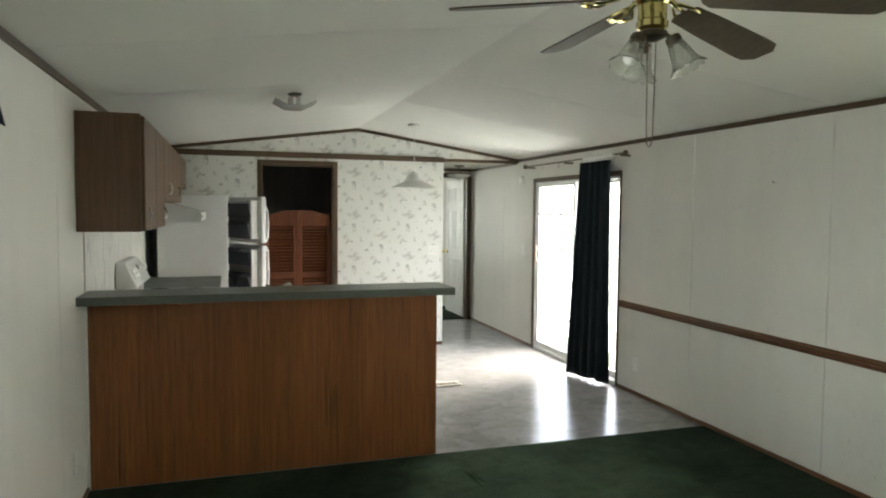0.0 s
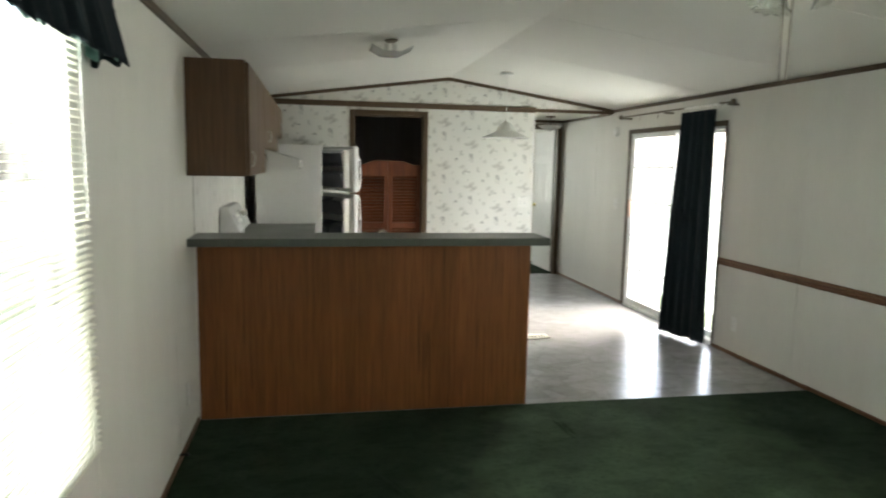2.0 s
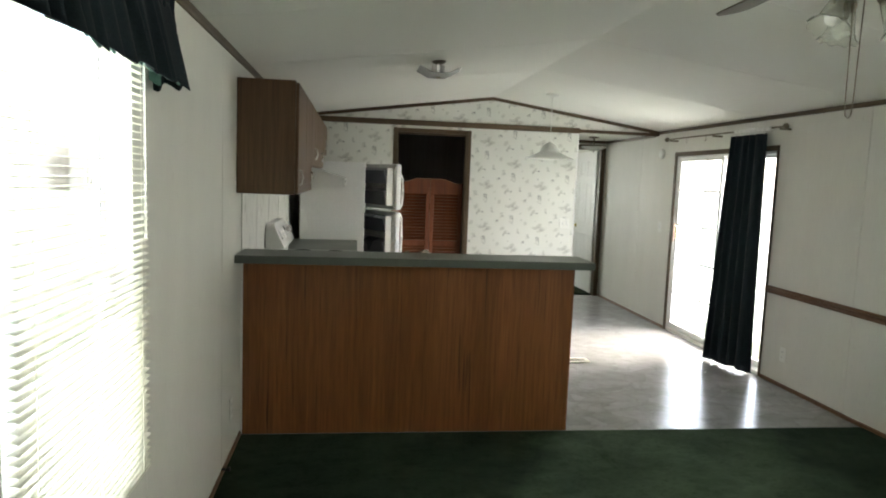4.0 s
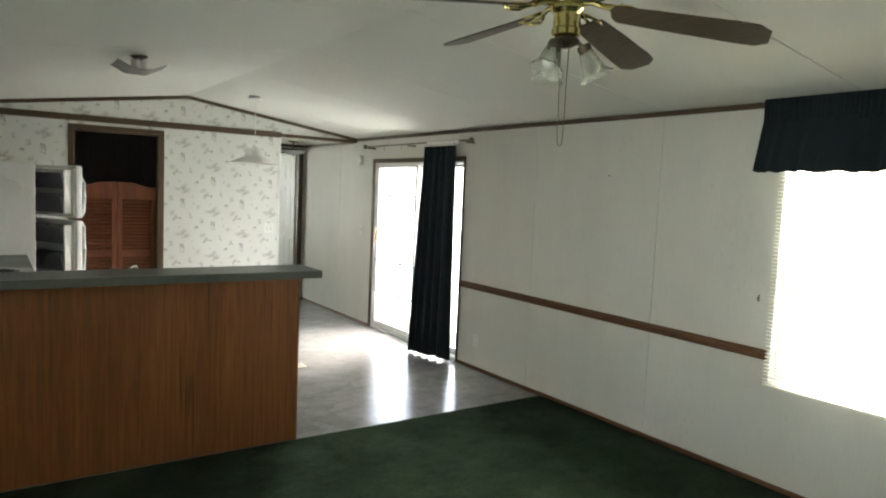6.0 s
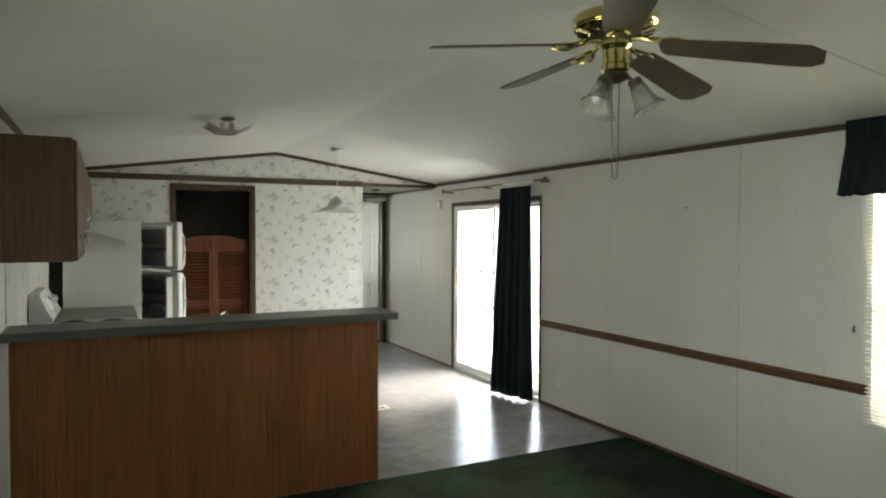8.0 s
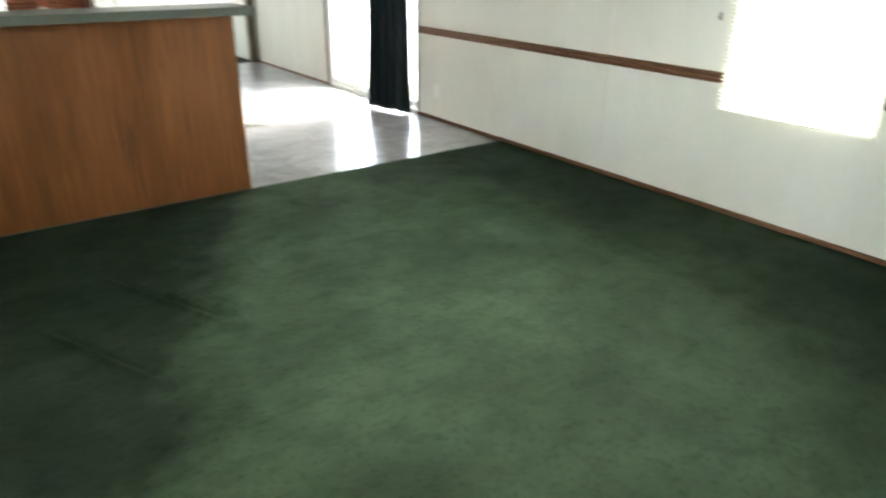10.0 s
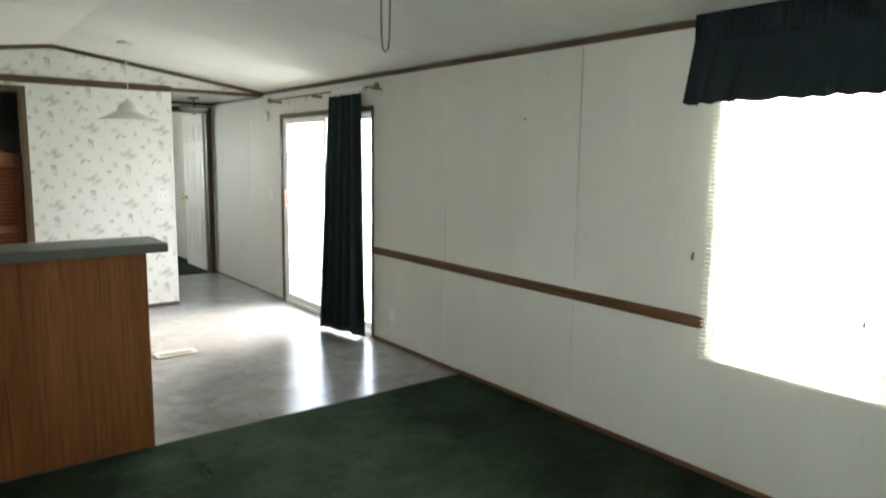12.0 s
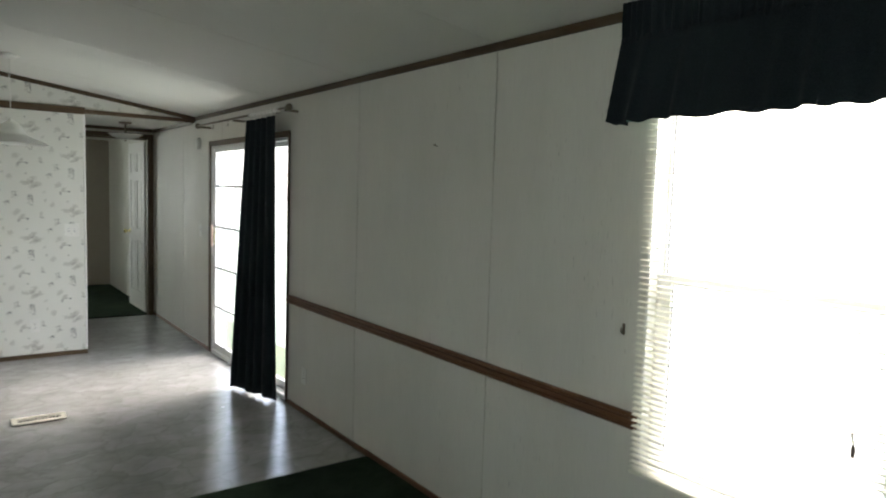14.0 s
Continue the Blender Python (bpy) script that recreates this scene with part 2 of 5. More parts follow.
def floral_paper(name):
    """Off-white wallpaper, printed with small grey-green sprigs and blossoms in a half-drop repeat."""
    m, t, b = nodes_of(name)
    pos = t.nodes.new("ShaderNodeNewGeometry").outputs["Position"]
    sep = t.nodes.new("ShaderNodeSeparateXYZ")
    t.links.new(pos, sep.inputs[0])

    def calc(op, a, bb=0.0, cc=0.0):
        n = t.nodes.new("ShaderNodeMath")
        n.operation = op
        for sock, v in zip(n.inputs, (a, bb, cc)):
            if isinstance(v, (int, float)):
                sock.default_value = v
            else:
                t.links.new(v, sock)
        return n.outputs[0]

    x, z = sep.outputs[0], sep.outputs[2]
    leafy = noise_at(t, coords(t), 90, 3, 0.6)
    petal = noise_at(t, coords(t), 150, 3, 0.6)
    base = noise_at(t, coords(t), 2.0, 3)
    c = ramp(t, base, [(0.3, (0.66, 0.665, 0.615)), (0.7, (0.71, 0.715, 0.665))])
    pitch_x, pitch_z = 0.3085, 0.468
    soft, mid, deep = (0.40, 0.40, 0.36), (0.26, 0.265, 0.245), (0.15, 0.165, 0.16)
    # place across and up from the rose, reach across and up, lean, strength, ink
    rose = [(-0.012, 0.030, 0.013, 0.013, 0.3, 0.8, deep), (0.011, 0.024, 0.011, 0.019, -0.4, 0.75, mid), (-0.006, 0.006, 0.018, 0.012, 0.2, 0.7, mid), (0.014, -0.004, 0.006, 0.014, -0.3, 0.85, deep), (0.018, -0.022, 0.005, 0.020, -0.3, 0.7, mid), (-0.014, -0.026, 0.018, 0.009, 0.5, 0.5, soft), (0.006, -0.046, 0.018, 0.007, -0.3, 0.65, mid)]
    cross = [(-0.170, -0.020, 0.024, 0.007, 0.35, 0.8, mid), (-0.160, -0.022, 0.013, 0.010, -0.9, 0.75, deep), (-0.176, -0.038, 0.010, 0.016, 0.2, 0.4, soft)]
    fork = [(-0.118, 0.064, 0.026, 0.004, 0.1, 0.65, mid), (-0.107, 0.048, 0.005, 0.030, 0.0, 0.6, mid), (-0.126, 0.044, 0.005, 0.026, 0.15, 0.5, soft), (-0.104, 0.034, 0.019, 0.009, -0.3, 0.6, mid), (-0.122, 0.020, 0.016, 0.010, 0.3, 0.4, soft)]
    spray = [(0.000, 0.152, 0.036, 0.028, 0.25, 0.62, soft), (-0.046, 0.140, 0.036, 0.020, -0.2, 0.55, soft), (0.046, 0.128, 0.042, 0.024, 0.1, 0.6, soft), (0.018, 0.106, 0.034, 0.018, 0.3, 0.58, soft), (0.024, 0.180, 0.026, 0.018, 0.0, 0.5, soft), (0.008, 0.146, 0.014, 0.010, 0.5, 0.5, mid), (0.040, 0.118, 0.012, 0.007, -0.4, 0.5, mid)]
    bud = [(-0.100, -0.105, 0.032, 0.026, 0.2, 0.52, soft), (-0.066, -0.148, 0.024, 0.020, 0.6, 0.65, soft), (-0.085, -0.178, 0.012, 0.016, 0.0, 0.65, mid), (-0.045, -0.159, 0.032, 0.005, 0.1, 0.7, mid), (-0.020, -0.163, 0.011, 0.007, 0.2, 0.95, deep)]
    loose = [(0.078, -0.126, 0.014, 0.024, -0.3, 0.5, soft), (0.083, -0.153, 0.018, 0.008, -0.3, 0.7, mid), (0.112, -0.008, 0.010, 0.014, 0.0, 0.55, soft), (0.160, -0.045, 0.024, 0.026, 0.2, 0.5, soft), (-0.030, 0.218, 0.009, 0.007, 0.0, 0.7, mid), (0.098, 0.062, 0.018, 0.012, 0.4, 0.4, soft)]
    for ox, oz, rx, rz, lean, strength, ink in rose + cross + fork + spray + bud + loose:
        ox, oz = 2.376 + ox, 1.593 + oz
        u = calc("WRAP", calc("SUBTRACT", x, ox), pitch_x / 2, -pitch_x / 2)
        row = calc("FLOOR", calc("DIVIDE", calc("SUBTRACT", x, ox - pitch_x / 2), pitch_x))
        v = calc("WRAP", calc("SUBTRACT", calc("MULTIPLY_ADD", row, pitch_z * 0.5, z), oz), pitch_z / 2, -pitch_z / 2)
        v = calc("MULTIPLY_ADD", u, -lean, v)
        d = calc("SQRT", calc("ADD", calc("POWER", calc("DIVIDE", u, rx), 2.0), calc("POWER", calc("DIVIDE", v, rz), 2.0)))
        inked = calc("ADD", calc("SUBTRACT", 1.0, d), calc("MULTIPLY_ADD", leafy if ink is soft else petal, *((3.0, -1.45) if ink is soft else (4.6, -2.25))))
        mask = t.nodes.new("ShaderNodeMapRange")
        mask.inputs["From Min"].default_value, mask.inputs["From Max"].default_value = 0.0, 0.5
        t.links.new(inked, mask.inputs["Value"])
        near = calc("LESS_THAN", d, 1.3)
        c = mix(t, calc("MULTIPLY", calc("MULTIPLY", mask.outputs[0], near), strength), c, ink)
    t.links.new(c, b.inputs["Base Color"])
    b.inputs["Roughness"].default_value = 0.6
    bump(t, b, noise_at(t, coords(t), 240, 3), 0.15, 0.001)
    return m


WALL = wall_vinyl("wall_vinyl", (0.70, 0.69, 0.635), "y")
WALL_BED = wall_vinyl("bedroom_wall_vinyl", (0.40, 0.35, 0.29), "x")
CEILING = surface("ceiling_board", (0.78, 0.785, 0.73), 0.75, vary=0.04, grain=(220, (1, 1, 1)), relief=0.2, world_space=True)
SPLASH = wall_vinyl("backsplash_vinyl", (0.66, 0.66, 0.62), "y", 0.5)
PAPER = floral_paper("floral_wallpaper")
TRIM = wood("brown_trim", (0.060, 0.038, 0.018), (0.122, 0.077, 0.036), "y", 0.5)
TRIM_X = wood("brown_trim_across", (0.060, 0.038, 0.018), (0.122, 0.077, 0.036), "x", 0.5)
TRIM_Z = wood("brown_trim_upright", (0.060, 0.038, 0.018), (0.122, 0.077, 0.036), "z", 0.5)
BAR_WOOD = wood("bar_panel_wood", (0.178, 0.062, 0.0158), (0.324, 0.122, 0.033), "z", 0.45, 58, 0.42)
CAB_WOOD = wood("cabinet_wood", (0.084, 0.042, 0.018), (0.158, 0.082, 0.036), "z", 0.4, 60)
LOUVER_WOOD = wood("louver_wood", (0.10, 0.024, 0.005), (0.185, 0.049, 0.010), "z", 0.65, 50)
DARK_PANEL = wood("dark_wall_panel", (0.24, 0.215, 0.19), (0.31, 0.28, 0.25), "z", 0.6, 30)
LAMINATE = surface("grey_green_laminate", (0.105, 0.118, 0.098), 0.36, vary=0.1, grain=(300, (1, 1, 1)), relief=0.05, world_space=True)
RAIL_WOOD = wood("rail_wood", (0.105, 0.046, 0.019), (0.215, 0.104, 0.048), "y", 0.45)
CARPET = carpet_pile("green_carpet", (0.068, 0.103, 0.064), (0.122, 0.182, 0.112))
VINYL = sheet_vinyl("slate_vinyl")
WHITE = surface("white_paint", (0.80, 0.80, 0.78), 0.4, vary=0.04, relief=0.05)
ENAMEL = surface("white_enamel", (0.80, 0.81, 0.80), 0.25, vary=0.03, grain=(60, (1, 1, 1)), relief=0.06)
PLASTIC = surface("white_plastic", (0.76, 0.76, 0.72), 0.35, vary=0.04, relief=0.0)
JOINT = surface("board_joint", (0.33, 0.31, 0.27), 0.8, vary=0.2, relief=0.0)
GRILLE = surface("white_grille_metal", (0.72, 0.70, 0.62), 0.4, vary=0.06, relief=0.05)
CREAM = surface("cream_metal", (0.62, 0.56, 0.36), 0.45, vary=0.08, relief=0.05)
SLAT = surface("cream_slat", (0.82, 0.81, 0.71), 0.45, vary=0.03, relief=0.0)
BRASS = surface("polished_brass", (0.80, 0.70, 0.32), 0.13, 1.0, vary=0.06, relief=0.0)
STEEL = surface("brushed_steel", (0.60, 0.60, 0.58), 0.28, 1.0, vary=0.06, relief=0.0)
COPPER = surface("pale_copper_enamel", (0.66, 0.47, 0.38), 0.35, vary=0.06, relief=0.0)
BRONZE = surface("dull_bronze", (0.20, 0.17, 0.13), 0.4, 1.0, vary=0.1, relief=0.0)
BLADE = wood("fan_blade_wood", (0.060, 0.043, 0.022), (0.114, 0.083, 0.045), "y", 0.45, 60)
CLOTH = surface("dark_navy_cloth", (0.017, 0.025, 0.030), 0.85, vary=0.25, grain=(260, (1, 1, 1)), relief=0.3, gloss=0.16)
LINING = surface("green_lining", (0.15, 0.28, 0.25), 0.8, vary=0.15, relief=0.1)
OLIVE = surface("olive_duct_metal", (0.24, 0.21, 0.11), 0.6, vary=0.15, relief=0.0)
RUBBER = surface("black_rubber", (0.02, 0.02, 0.02), 0.6, vary=0.1, relief=0.0)
PANE = glass("window_pane")
FROST = glass("frosted_glass", 0.25, (0.95, 0.96, 0.93), 0.45)
CLEAR = glass("ribbed_glass", 0.08, (0.93, 0.95, 0.9), 0.12)
BULB = surface("bulb_glass", (0.85, 0.85, 0.82), 0.15, vary=0.02, relief=0.0)
GRASS = surface("lawn", (0.20, 0.25, 0.13), 0.9, vary=0.3, grain=(30, (1, 1, 1)), relief=0.4, world_space=True)
# door bins darkened to carry the shade of the open refrigerator's inside
BIN_SHADE = surface("shade_dark_bin", (0.15, 0.155, 0.18), 0.3, vary=0.1, relief=0.0)
LINER = surface("grey_liner", (0.48, 0.49, 0.49), 0.4, vary=0.1, relief=0.0)
PAPER_WHITE = surface("paper_white", (0.6, 0.6, 0.58), 0.5, relief=0.0)


# ---- builders ----
def thing(name, loc=(0, 0, 0), label="", category="", group="", kind="", turn=0.0):
    ob = new(name)
    ob.empty_display_size = 0.05
    ob.matrix_world = pose(*loc, 0, 0, turn)
    return tagged(ob, label, category, group, kind)


def mesh_of(name, bm, material, smooth=False):
    me = bpy.data.meshes.new(name)
    bmesh.ops.recalc_face_normals(bm, faces=bm.faces[:])
    bm.to_mesh(me)
    bm.free()
    me.materials.append(material)
    if smooth:
        for p in me.polygons:
            p.use_smooth = True
        me.set_sharp_from_angle(angle=radians(40))
    return me


def part(name, bm, material, parent=None, label="", smooth=False):
    ob = new(name, mesh_of(name, bm, material, smooth))
    if parent:
        ob.parent = parent
    return tagged(ob, label)


def piece(name, me, parent, m):
    ob = new(name, me)
    ob.parent = parent
    ob.matrix_basis = m
    return ob


def box(*bounds, bevel=0.0, bm=None, segments=1):
    """A box from (x0, x1, y0, y1, z0, z1), its edges rounded."""
    b = bm or bmesh.new()
    x0, x1, y0, y1, z0, z1 = bounds
    one = bmesh.new() if bevel else b
    vs = [one.verts.new(p) for p in ((x0, y0, z0), (x1, y0, z0), (x1, y1, z0), (x0, y1, z0), (x0, y0, z1), (x1, y0, z1), (x1, y1, z1), (x0, y1, z1))]
    for f in ((0, 3, 2, 1), (4, 5, 6, 7), (0, 1, 5, 4), (1, 2, 6, 5), (2, 3, 7, 6), (3, 0, 4, 7)):
        one.faces.new([vs[i] for i in f])
    if bevel:
        bmesh.ops.bevel(one, geom=one.edges[:], offset=bevel, segments=segments, affect="EDGES", profile=0.6)
        join(b, one)
    return b


def join(b, other, m=None):
    """Adds the mesh other, moved by m, to b."""
    me = bpy.data.meshes.new("tmp")
    if m is not None:
        other.transform(m)
    other.to_mesh(me)
    other.free()
    b.from_mesh(me)
    bpy.data.meshes.remove(me)
    return b


def lathe(profile, steps=28, bm=None):
    """A turned form about z from (radius, height) pairs."""
    b = bm or bmesh.new()
    rings = []
    for r, z in profile:
        if r < 1e-6:
            rings.append([b.verts.new((0, 0, z))] * steps)
        else:
            rings.append([b.verts.new((r * math.cos(a), r * math.sin(a), z)) for a in (2 * math.pi * i / steps for i in range(steps))])
    for lo, hi in zip(rings, rings[1:]):
        for i in range(steps):
            j = (i + 1) % steps
            ring = list(dict.fromkeys((lo[i], lo[j], hi[j], hi[i])))
            if len(ring) > 2:
                b.faces.new(ring)
    return b


def cylinder(r, z0, z1, steps=20, bm=None, at=(0, 0)):
    b = lathe([(0, z0), (r, z0), (r, z1), (0, z1)], steps)
    b.transform(Matrix.Translation((at[0], at[1], 0)))
    return join(bm, b) if bm else b


def tube(points, r, steps=8, bm=None, closed=False):
    """A round bar along points."""
    b = bm or bmesh.new()
    pts = [Vector(p) for p in points]
    rings = []
    for i, p in enumerate(pts):
        a, c = pts[max(i - 1, 0)], pts[min(i + 1, len(pts) - 1)]
        q = (c - a).to_track_quat("Z", "Y")
        rings.append([b.verts.new(p + q @ Vector((r * math.cos(2 * math.pi * k / steps), r * math.sin(2 * math.pi * k / steps), 0))) for k in range(steps)])
    for lo, hi in zip(rings, rings[1:]):
        for i in range(steps):
            b.faces.new((lo[i], lo[(i + 1) % steps], hi[(i + 1) % steps], hi[i]))
    b.faces.new(rings[0][::-1])
    b.faces.new(rings[-1])
    return b


def prism(outline, lo, hi, axis="y", bm=None):
    """Extrudes an outline: (x, z) pairs along y, (y, z) pairs along x, or (x, y) pairs along z."""
    b = bm or bmesh.new()
    put = {"y": lambda p, d: (p[0], d, p[1]), "x": lambda p, d: (d, p[0], p[1]), "z": lambda p, d: (p[0], p[1], d)}[axis]
    a = [b.verts.new(put(p, lo)) for p in outline]
    c = [b.verts.new(put(p, hi)) for p in outline]
    b.faces.new(a)
    b.faces.new(c[::-1])
    for i in range(len(outline)):
        j = (i + 1) % len(outline)
        b.faces.new((a[i], c[i], c[j], a[j]))
    return b


def rests(lo, hi, holes):
    """What is left of the rectangle (a0, z0)-(a1, z1) round its openings (a0, a1, z0, z1), as rectangles."""
    (a0, z0), (a1, z1) = lo, hi
    cuts = sorted({a0, a1, *(min(max(v, a0), a1) for h in holes for v in h[:2])})
    out = []
    for p, q in zip(cuts, cuts[1:]):
        if q - p < 1e-4:
            continue
        spans, z = [h[2:] for h in holes if h[0] < (p + q) / 2 < h[1]], z0
        for s0, s1 in sorted(spans):
            if s0 - z > 1e-4:
                out.append((p, q, z, s0))
            z = s1
        if z1 - z > 1e-4:
            out.append((p, q, z, z1))
    return out


# ---- shell ----
DOOR_HOLE = (1.162, 2.885, 0.0, 1.875)
EAST_WINDOW = (-2.66, -1.85, 0.575, 1.95)
WEST_WINDOW = (-2.66, -1.88, 0.63, 1.95)


def long_wall(name, x, out, holes, seams, label, board):
    """A long side wall: studs and siding behind, and the wall boards as pieces in front."""
    core = bmesh.new()
    for a0, a1, z0, z1 in rests((SOUTH, -0.05), (BED_N, EAVE + 0.06), holes):
        box(*sorted((x + out * 0.008, x + out * 0.11)), a0, a1, z0, z1, bm=core)
    wall = tagged(part(name, core, JOINT), label, "wall", kind="structure")
    edges = [SOUTH, *sorted(seams), BED_N]
    for a0, a1 in zip(edges, edges[1:]):
        b = bmesh.new()
        for p, q, z0, z1 in rests((a0 + 0.0024, 0.0), (a1 - 0.0024, EAVE + 0.02), holes):
            box(*sorted((x, x + out * 0.0075)), p, q, z0, z1, bm=b)
        part("wall_panel", b, board, wall)
    return wall


E_SEAMS = [-4.64] + [0.18 + 1.205 * k for k in range(-1, 6)]
long_wall("wall_east", EAST, 1, [DOOR_HOLE, EAST_WINDOW], E_SEAMS, "off-white vinyl wall boards with scuffs and thin seams", WALL)
long_wall("wall_west", 0.0, -1, [WEST_WINDOW], [-0.55 + 1.22 * k for k in range(-4, 7)], "off-white vinyl wall boards beside the kitchen cabinets", WALL)

b = bmesh.new()
prism([(-0.1, -0.05), (EAST + 0.1, -0.05), (EAST + 0.1, EAVE), (RIDGE, PEAK + 0.02), (-0.1, EAVE)], SOUTH - 0.1, SOUTH, "y", b)
tagged(part("wall_south", b, WALL), "off-white vinyl end wall of the living room", "wall", kind="structure")

SWING = (1.080, 1.840, 0.0, 2.03)
b = bmesh.new()
for x0, x1, z0, z1 in rests((0.0, 0.0), (HALL, 2.12), [SWING]):
    box(x0, x1, NORTH, NORTH + 0.09, z0, z1, bm=b)
prism([(0.0, 2.12), (EAST, 2.12), (EAST, roof(EAST) + 0.03), (RIDGE, PEAK + 0.03), (0.0, roof(0) + 0.03)], NORTH, NORTH + 0.09, "y", b)
tagged(part("wall_north", b, PAPER), "gable wall papered with small grey-green flowers", "wall", kind="structure")
b = box(HALL - 0.09, HALL, NORTH + 0.09, HALL_END, 0, FLAT)
tagged(part("wall_hall", b, WALL), "plain off-white wall along the short hall", "wall", kind="structure")
BED_DOOR = (3.17, 3.985, 0.0, 2.03)
b = bmesh.new()
for x0, x1, z0, z1 in rests((0.0, 0.0), (EAST, FLAT), [BED_DOOR]):
    box(x0, x1, HALL_END, HALL_END + 0.09, z0, z1, bm=b)
tagged(part("wall_bedroom", b, WALL), "off-white partition with the bedroom doorway", "wall", kind="structure")
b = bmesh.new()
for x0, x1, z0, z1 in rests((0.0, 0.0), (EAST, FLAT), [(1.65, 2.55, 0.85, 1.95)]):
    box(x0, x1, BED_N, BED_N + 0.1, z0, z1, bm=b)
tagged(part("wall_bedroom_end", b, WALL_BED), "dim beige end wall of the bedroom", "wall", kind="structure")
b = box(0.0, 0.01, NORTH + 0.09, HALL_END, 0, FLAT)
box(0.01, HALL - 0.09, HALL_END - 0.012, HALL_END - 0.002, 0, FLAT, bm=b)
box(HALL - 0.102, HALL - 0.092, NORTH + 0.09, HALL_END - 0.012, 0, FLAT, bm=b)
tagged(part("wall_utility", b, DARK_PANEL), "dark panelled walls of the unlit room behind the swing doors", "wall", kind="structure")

# ceilings: boards across the room, butted with a narrow seam
b = bmesh.new()
seams = [SOUTH - 0.1] + [0.20 + 1.22 * k for k in range(-5, 3)] + [NORTH + 0.01]
for y0, y1 in zip(seams, seams[1:]):
    for x0, x1 in ((-0.1, RIDGE), (RIDGE, EAST + 0.1)):
        z0, z1 = roof(x0), roof(x1)
        prism([(x0, z0), (x1, z1), (x1, z1 + 0.02), (x0, z0 + 0.02)], y0 + 0.0023, y1 - 0.0023, "y", b)
prism([(-0.1, roof(-0.1) + 0.021), (RIDGE, PEAK + 0.021), (EAST + 0.1, roof(EAST + 0.1) + 0.021), (EAST + 0.1, PEAK + 0.15), (-0.1, PEAK + 0.15)], SOUTH - 0.1, NORTH + 0.1, "y", b)
tagged(part("ceiling", b, CEILING), "white sloping ceiling boards with fine seams", "ceiling", kind="structure")
b = box(0.0, EAST, NORTH + 0.09, BED_N, FLAT, FLAT + 0.1)
tagged(part("ceiling_hall", b, CEILING), "flat white ceiling of hall and bedroom", "ceiling", kind="structure")

# floors
b = bmesh.new()
RUCKS = [((1.00, -0.902), (1.295, -1.568)), ((0.683, -1.208), (0.939, -1.77)), ((1.17, -1.12), (1.30, -1.52)), ((2.09, -0.31), (2.115, -0.56))]
NX, NY = 520, 800


def pile(x, y):
    z = 0.0022 * noise.noise((x * 1.6, y * 1.6, 3.0)) + 0.0012 * noise.noise((x * 7, y * 7, 8.0))
    for (ax, ay), (bx, by) in RUCKS:
        u, v = Vector((bx - ax, by - ay)), Vector((x - ax, y - ay))
        k = v.dot(u) / u.dot(u)
        if -0.1 < k < 1.1:
            off = (u.x * v.y - u.y * v.x) / u.length
            swell = max(0.0, math.sin(math.pi * min(max((k + 0.1) / 1.2, 0), 1)))
            z += (0.015 * math.exp(-((off + 0.010) / 0.012) ** 2) - 0.010 * math.exp(-((off - 0.014) / 0.008) ** 2)) * swell
    edge = min(1.0, -y / 0.03)
    return z * edge - 0.006 * (1 - edge)


grid = [[b.verts.new((EAST * i / NX, SOUTH * (j / NY) + (0.007 * noise.noise((i * 0.9, 5.0, 0)) - 0.004 if j == 0 else 0.0), pile(EAST * i / NX, SOUTH * (j / NY)))) for i in range(NX + 1)] for j in range(NY + 1)]
for j in range(NY):
    for i in range(NX):
        b.faces.new((grid[j][i], grid[j + 1][i], grid[j + 1][i + 1], grid[j][i + 1]))
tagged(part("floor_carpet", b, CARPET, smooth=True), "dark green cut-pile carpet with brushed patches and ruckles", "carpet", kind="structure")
b = box(-0.05, EAST + 0.05, 0.0, HALL_END + 0.04, -0.06, -0.006)
box(-0.05, EAST + 0.05, SOUTH, 0.0, -0.06, -0.02, bm=b)
tagged(part("floor_vinyl", b, VINYL), "glossy grey mottled sheet vinyl floor", "floor", kind="structure")
b = box(0.0, EAST, HALL_END + 0.04, BED_N, -0.06, 0.004)
tagged(part("floor_bedroom", b, CARPET), "dark green bedroom carpet", "carpet", kind="structure")
b = box(-60, 60, -60, 60, -0.9, -0.8)
tagged(part("ground", b, GRASS), "lawn around the home, seen bleached through the glass", "ground", kind="structure")

# trims
b = bmesh.new()
for x, s in ((EAST, -1), (0.0, 1)):
    ends = [(SOUTH, NORTH)] if s > 0 else [(SOUTH, NORTH - 0.001), (NORTH + 0.09, HALL_END)]
    for y0, y1 in ends:
        top = EAVE if y1 < NORTH + 0.05 else FLAT
        prism([(x, top - 0.034), (x + s * 0.009, top - 0.032), (x + s * 0.012, top - 0.018), (x + s * 0.02, top - 0.002 + 0.0), (x, top - 0.002)], y0, y1, "y", b)
tagged(part("trim_ceiling", b, TRIM), "brown wood-look strip under the ceiling", "trim", kind="structure")
b = bmesh.new()
for x, s, spans in ((EAST, -1, [(SOUTH, 0.02), (0.021, 1.13), (2.935, HALL_END)]), (0.0, 1, [(SOUTH, -0.02)])):
    for y0, y1 in spans:
        h = 0.023 if y1 != 0.02 else 0.026
        prism([(x, -0.006), (x + s * 0.011, -0.006), (x + s * 0.011, h - 0.006), (x + s * 0.006, h), (x, h)], y0, y1, "y", b)
tagged(part("baseboard", b, RAIL_WOOD), "narrow brown baseboard strip", "baseboard", kind="structure")
b = bmesh.new()
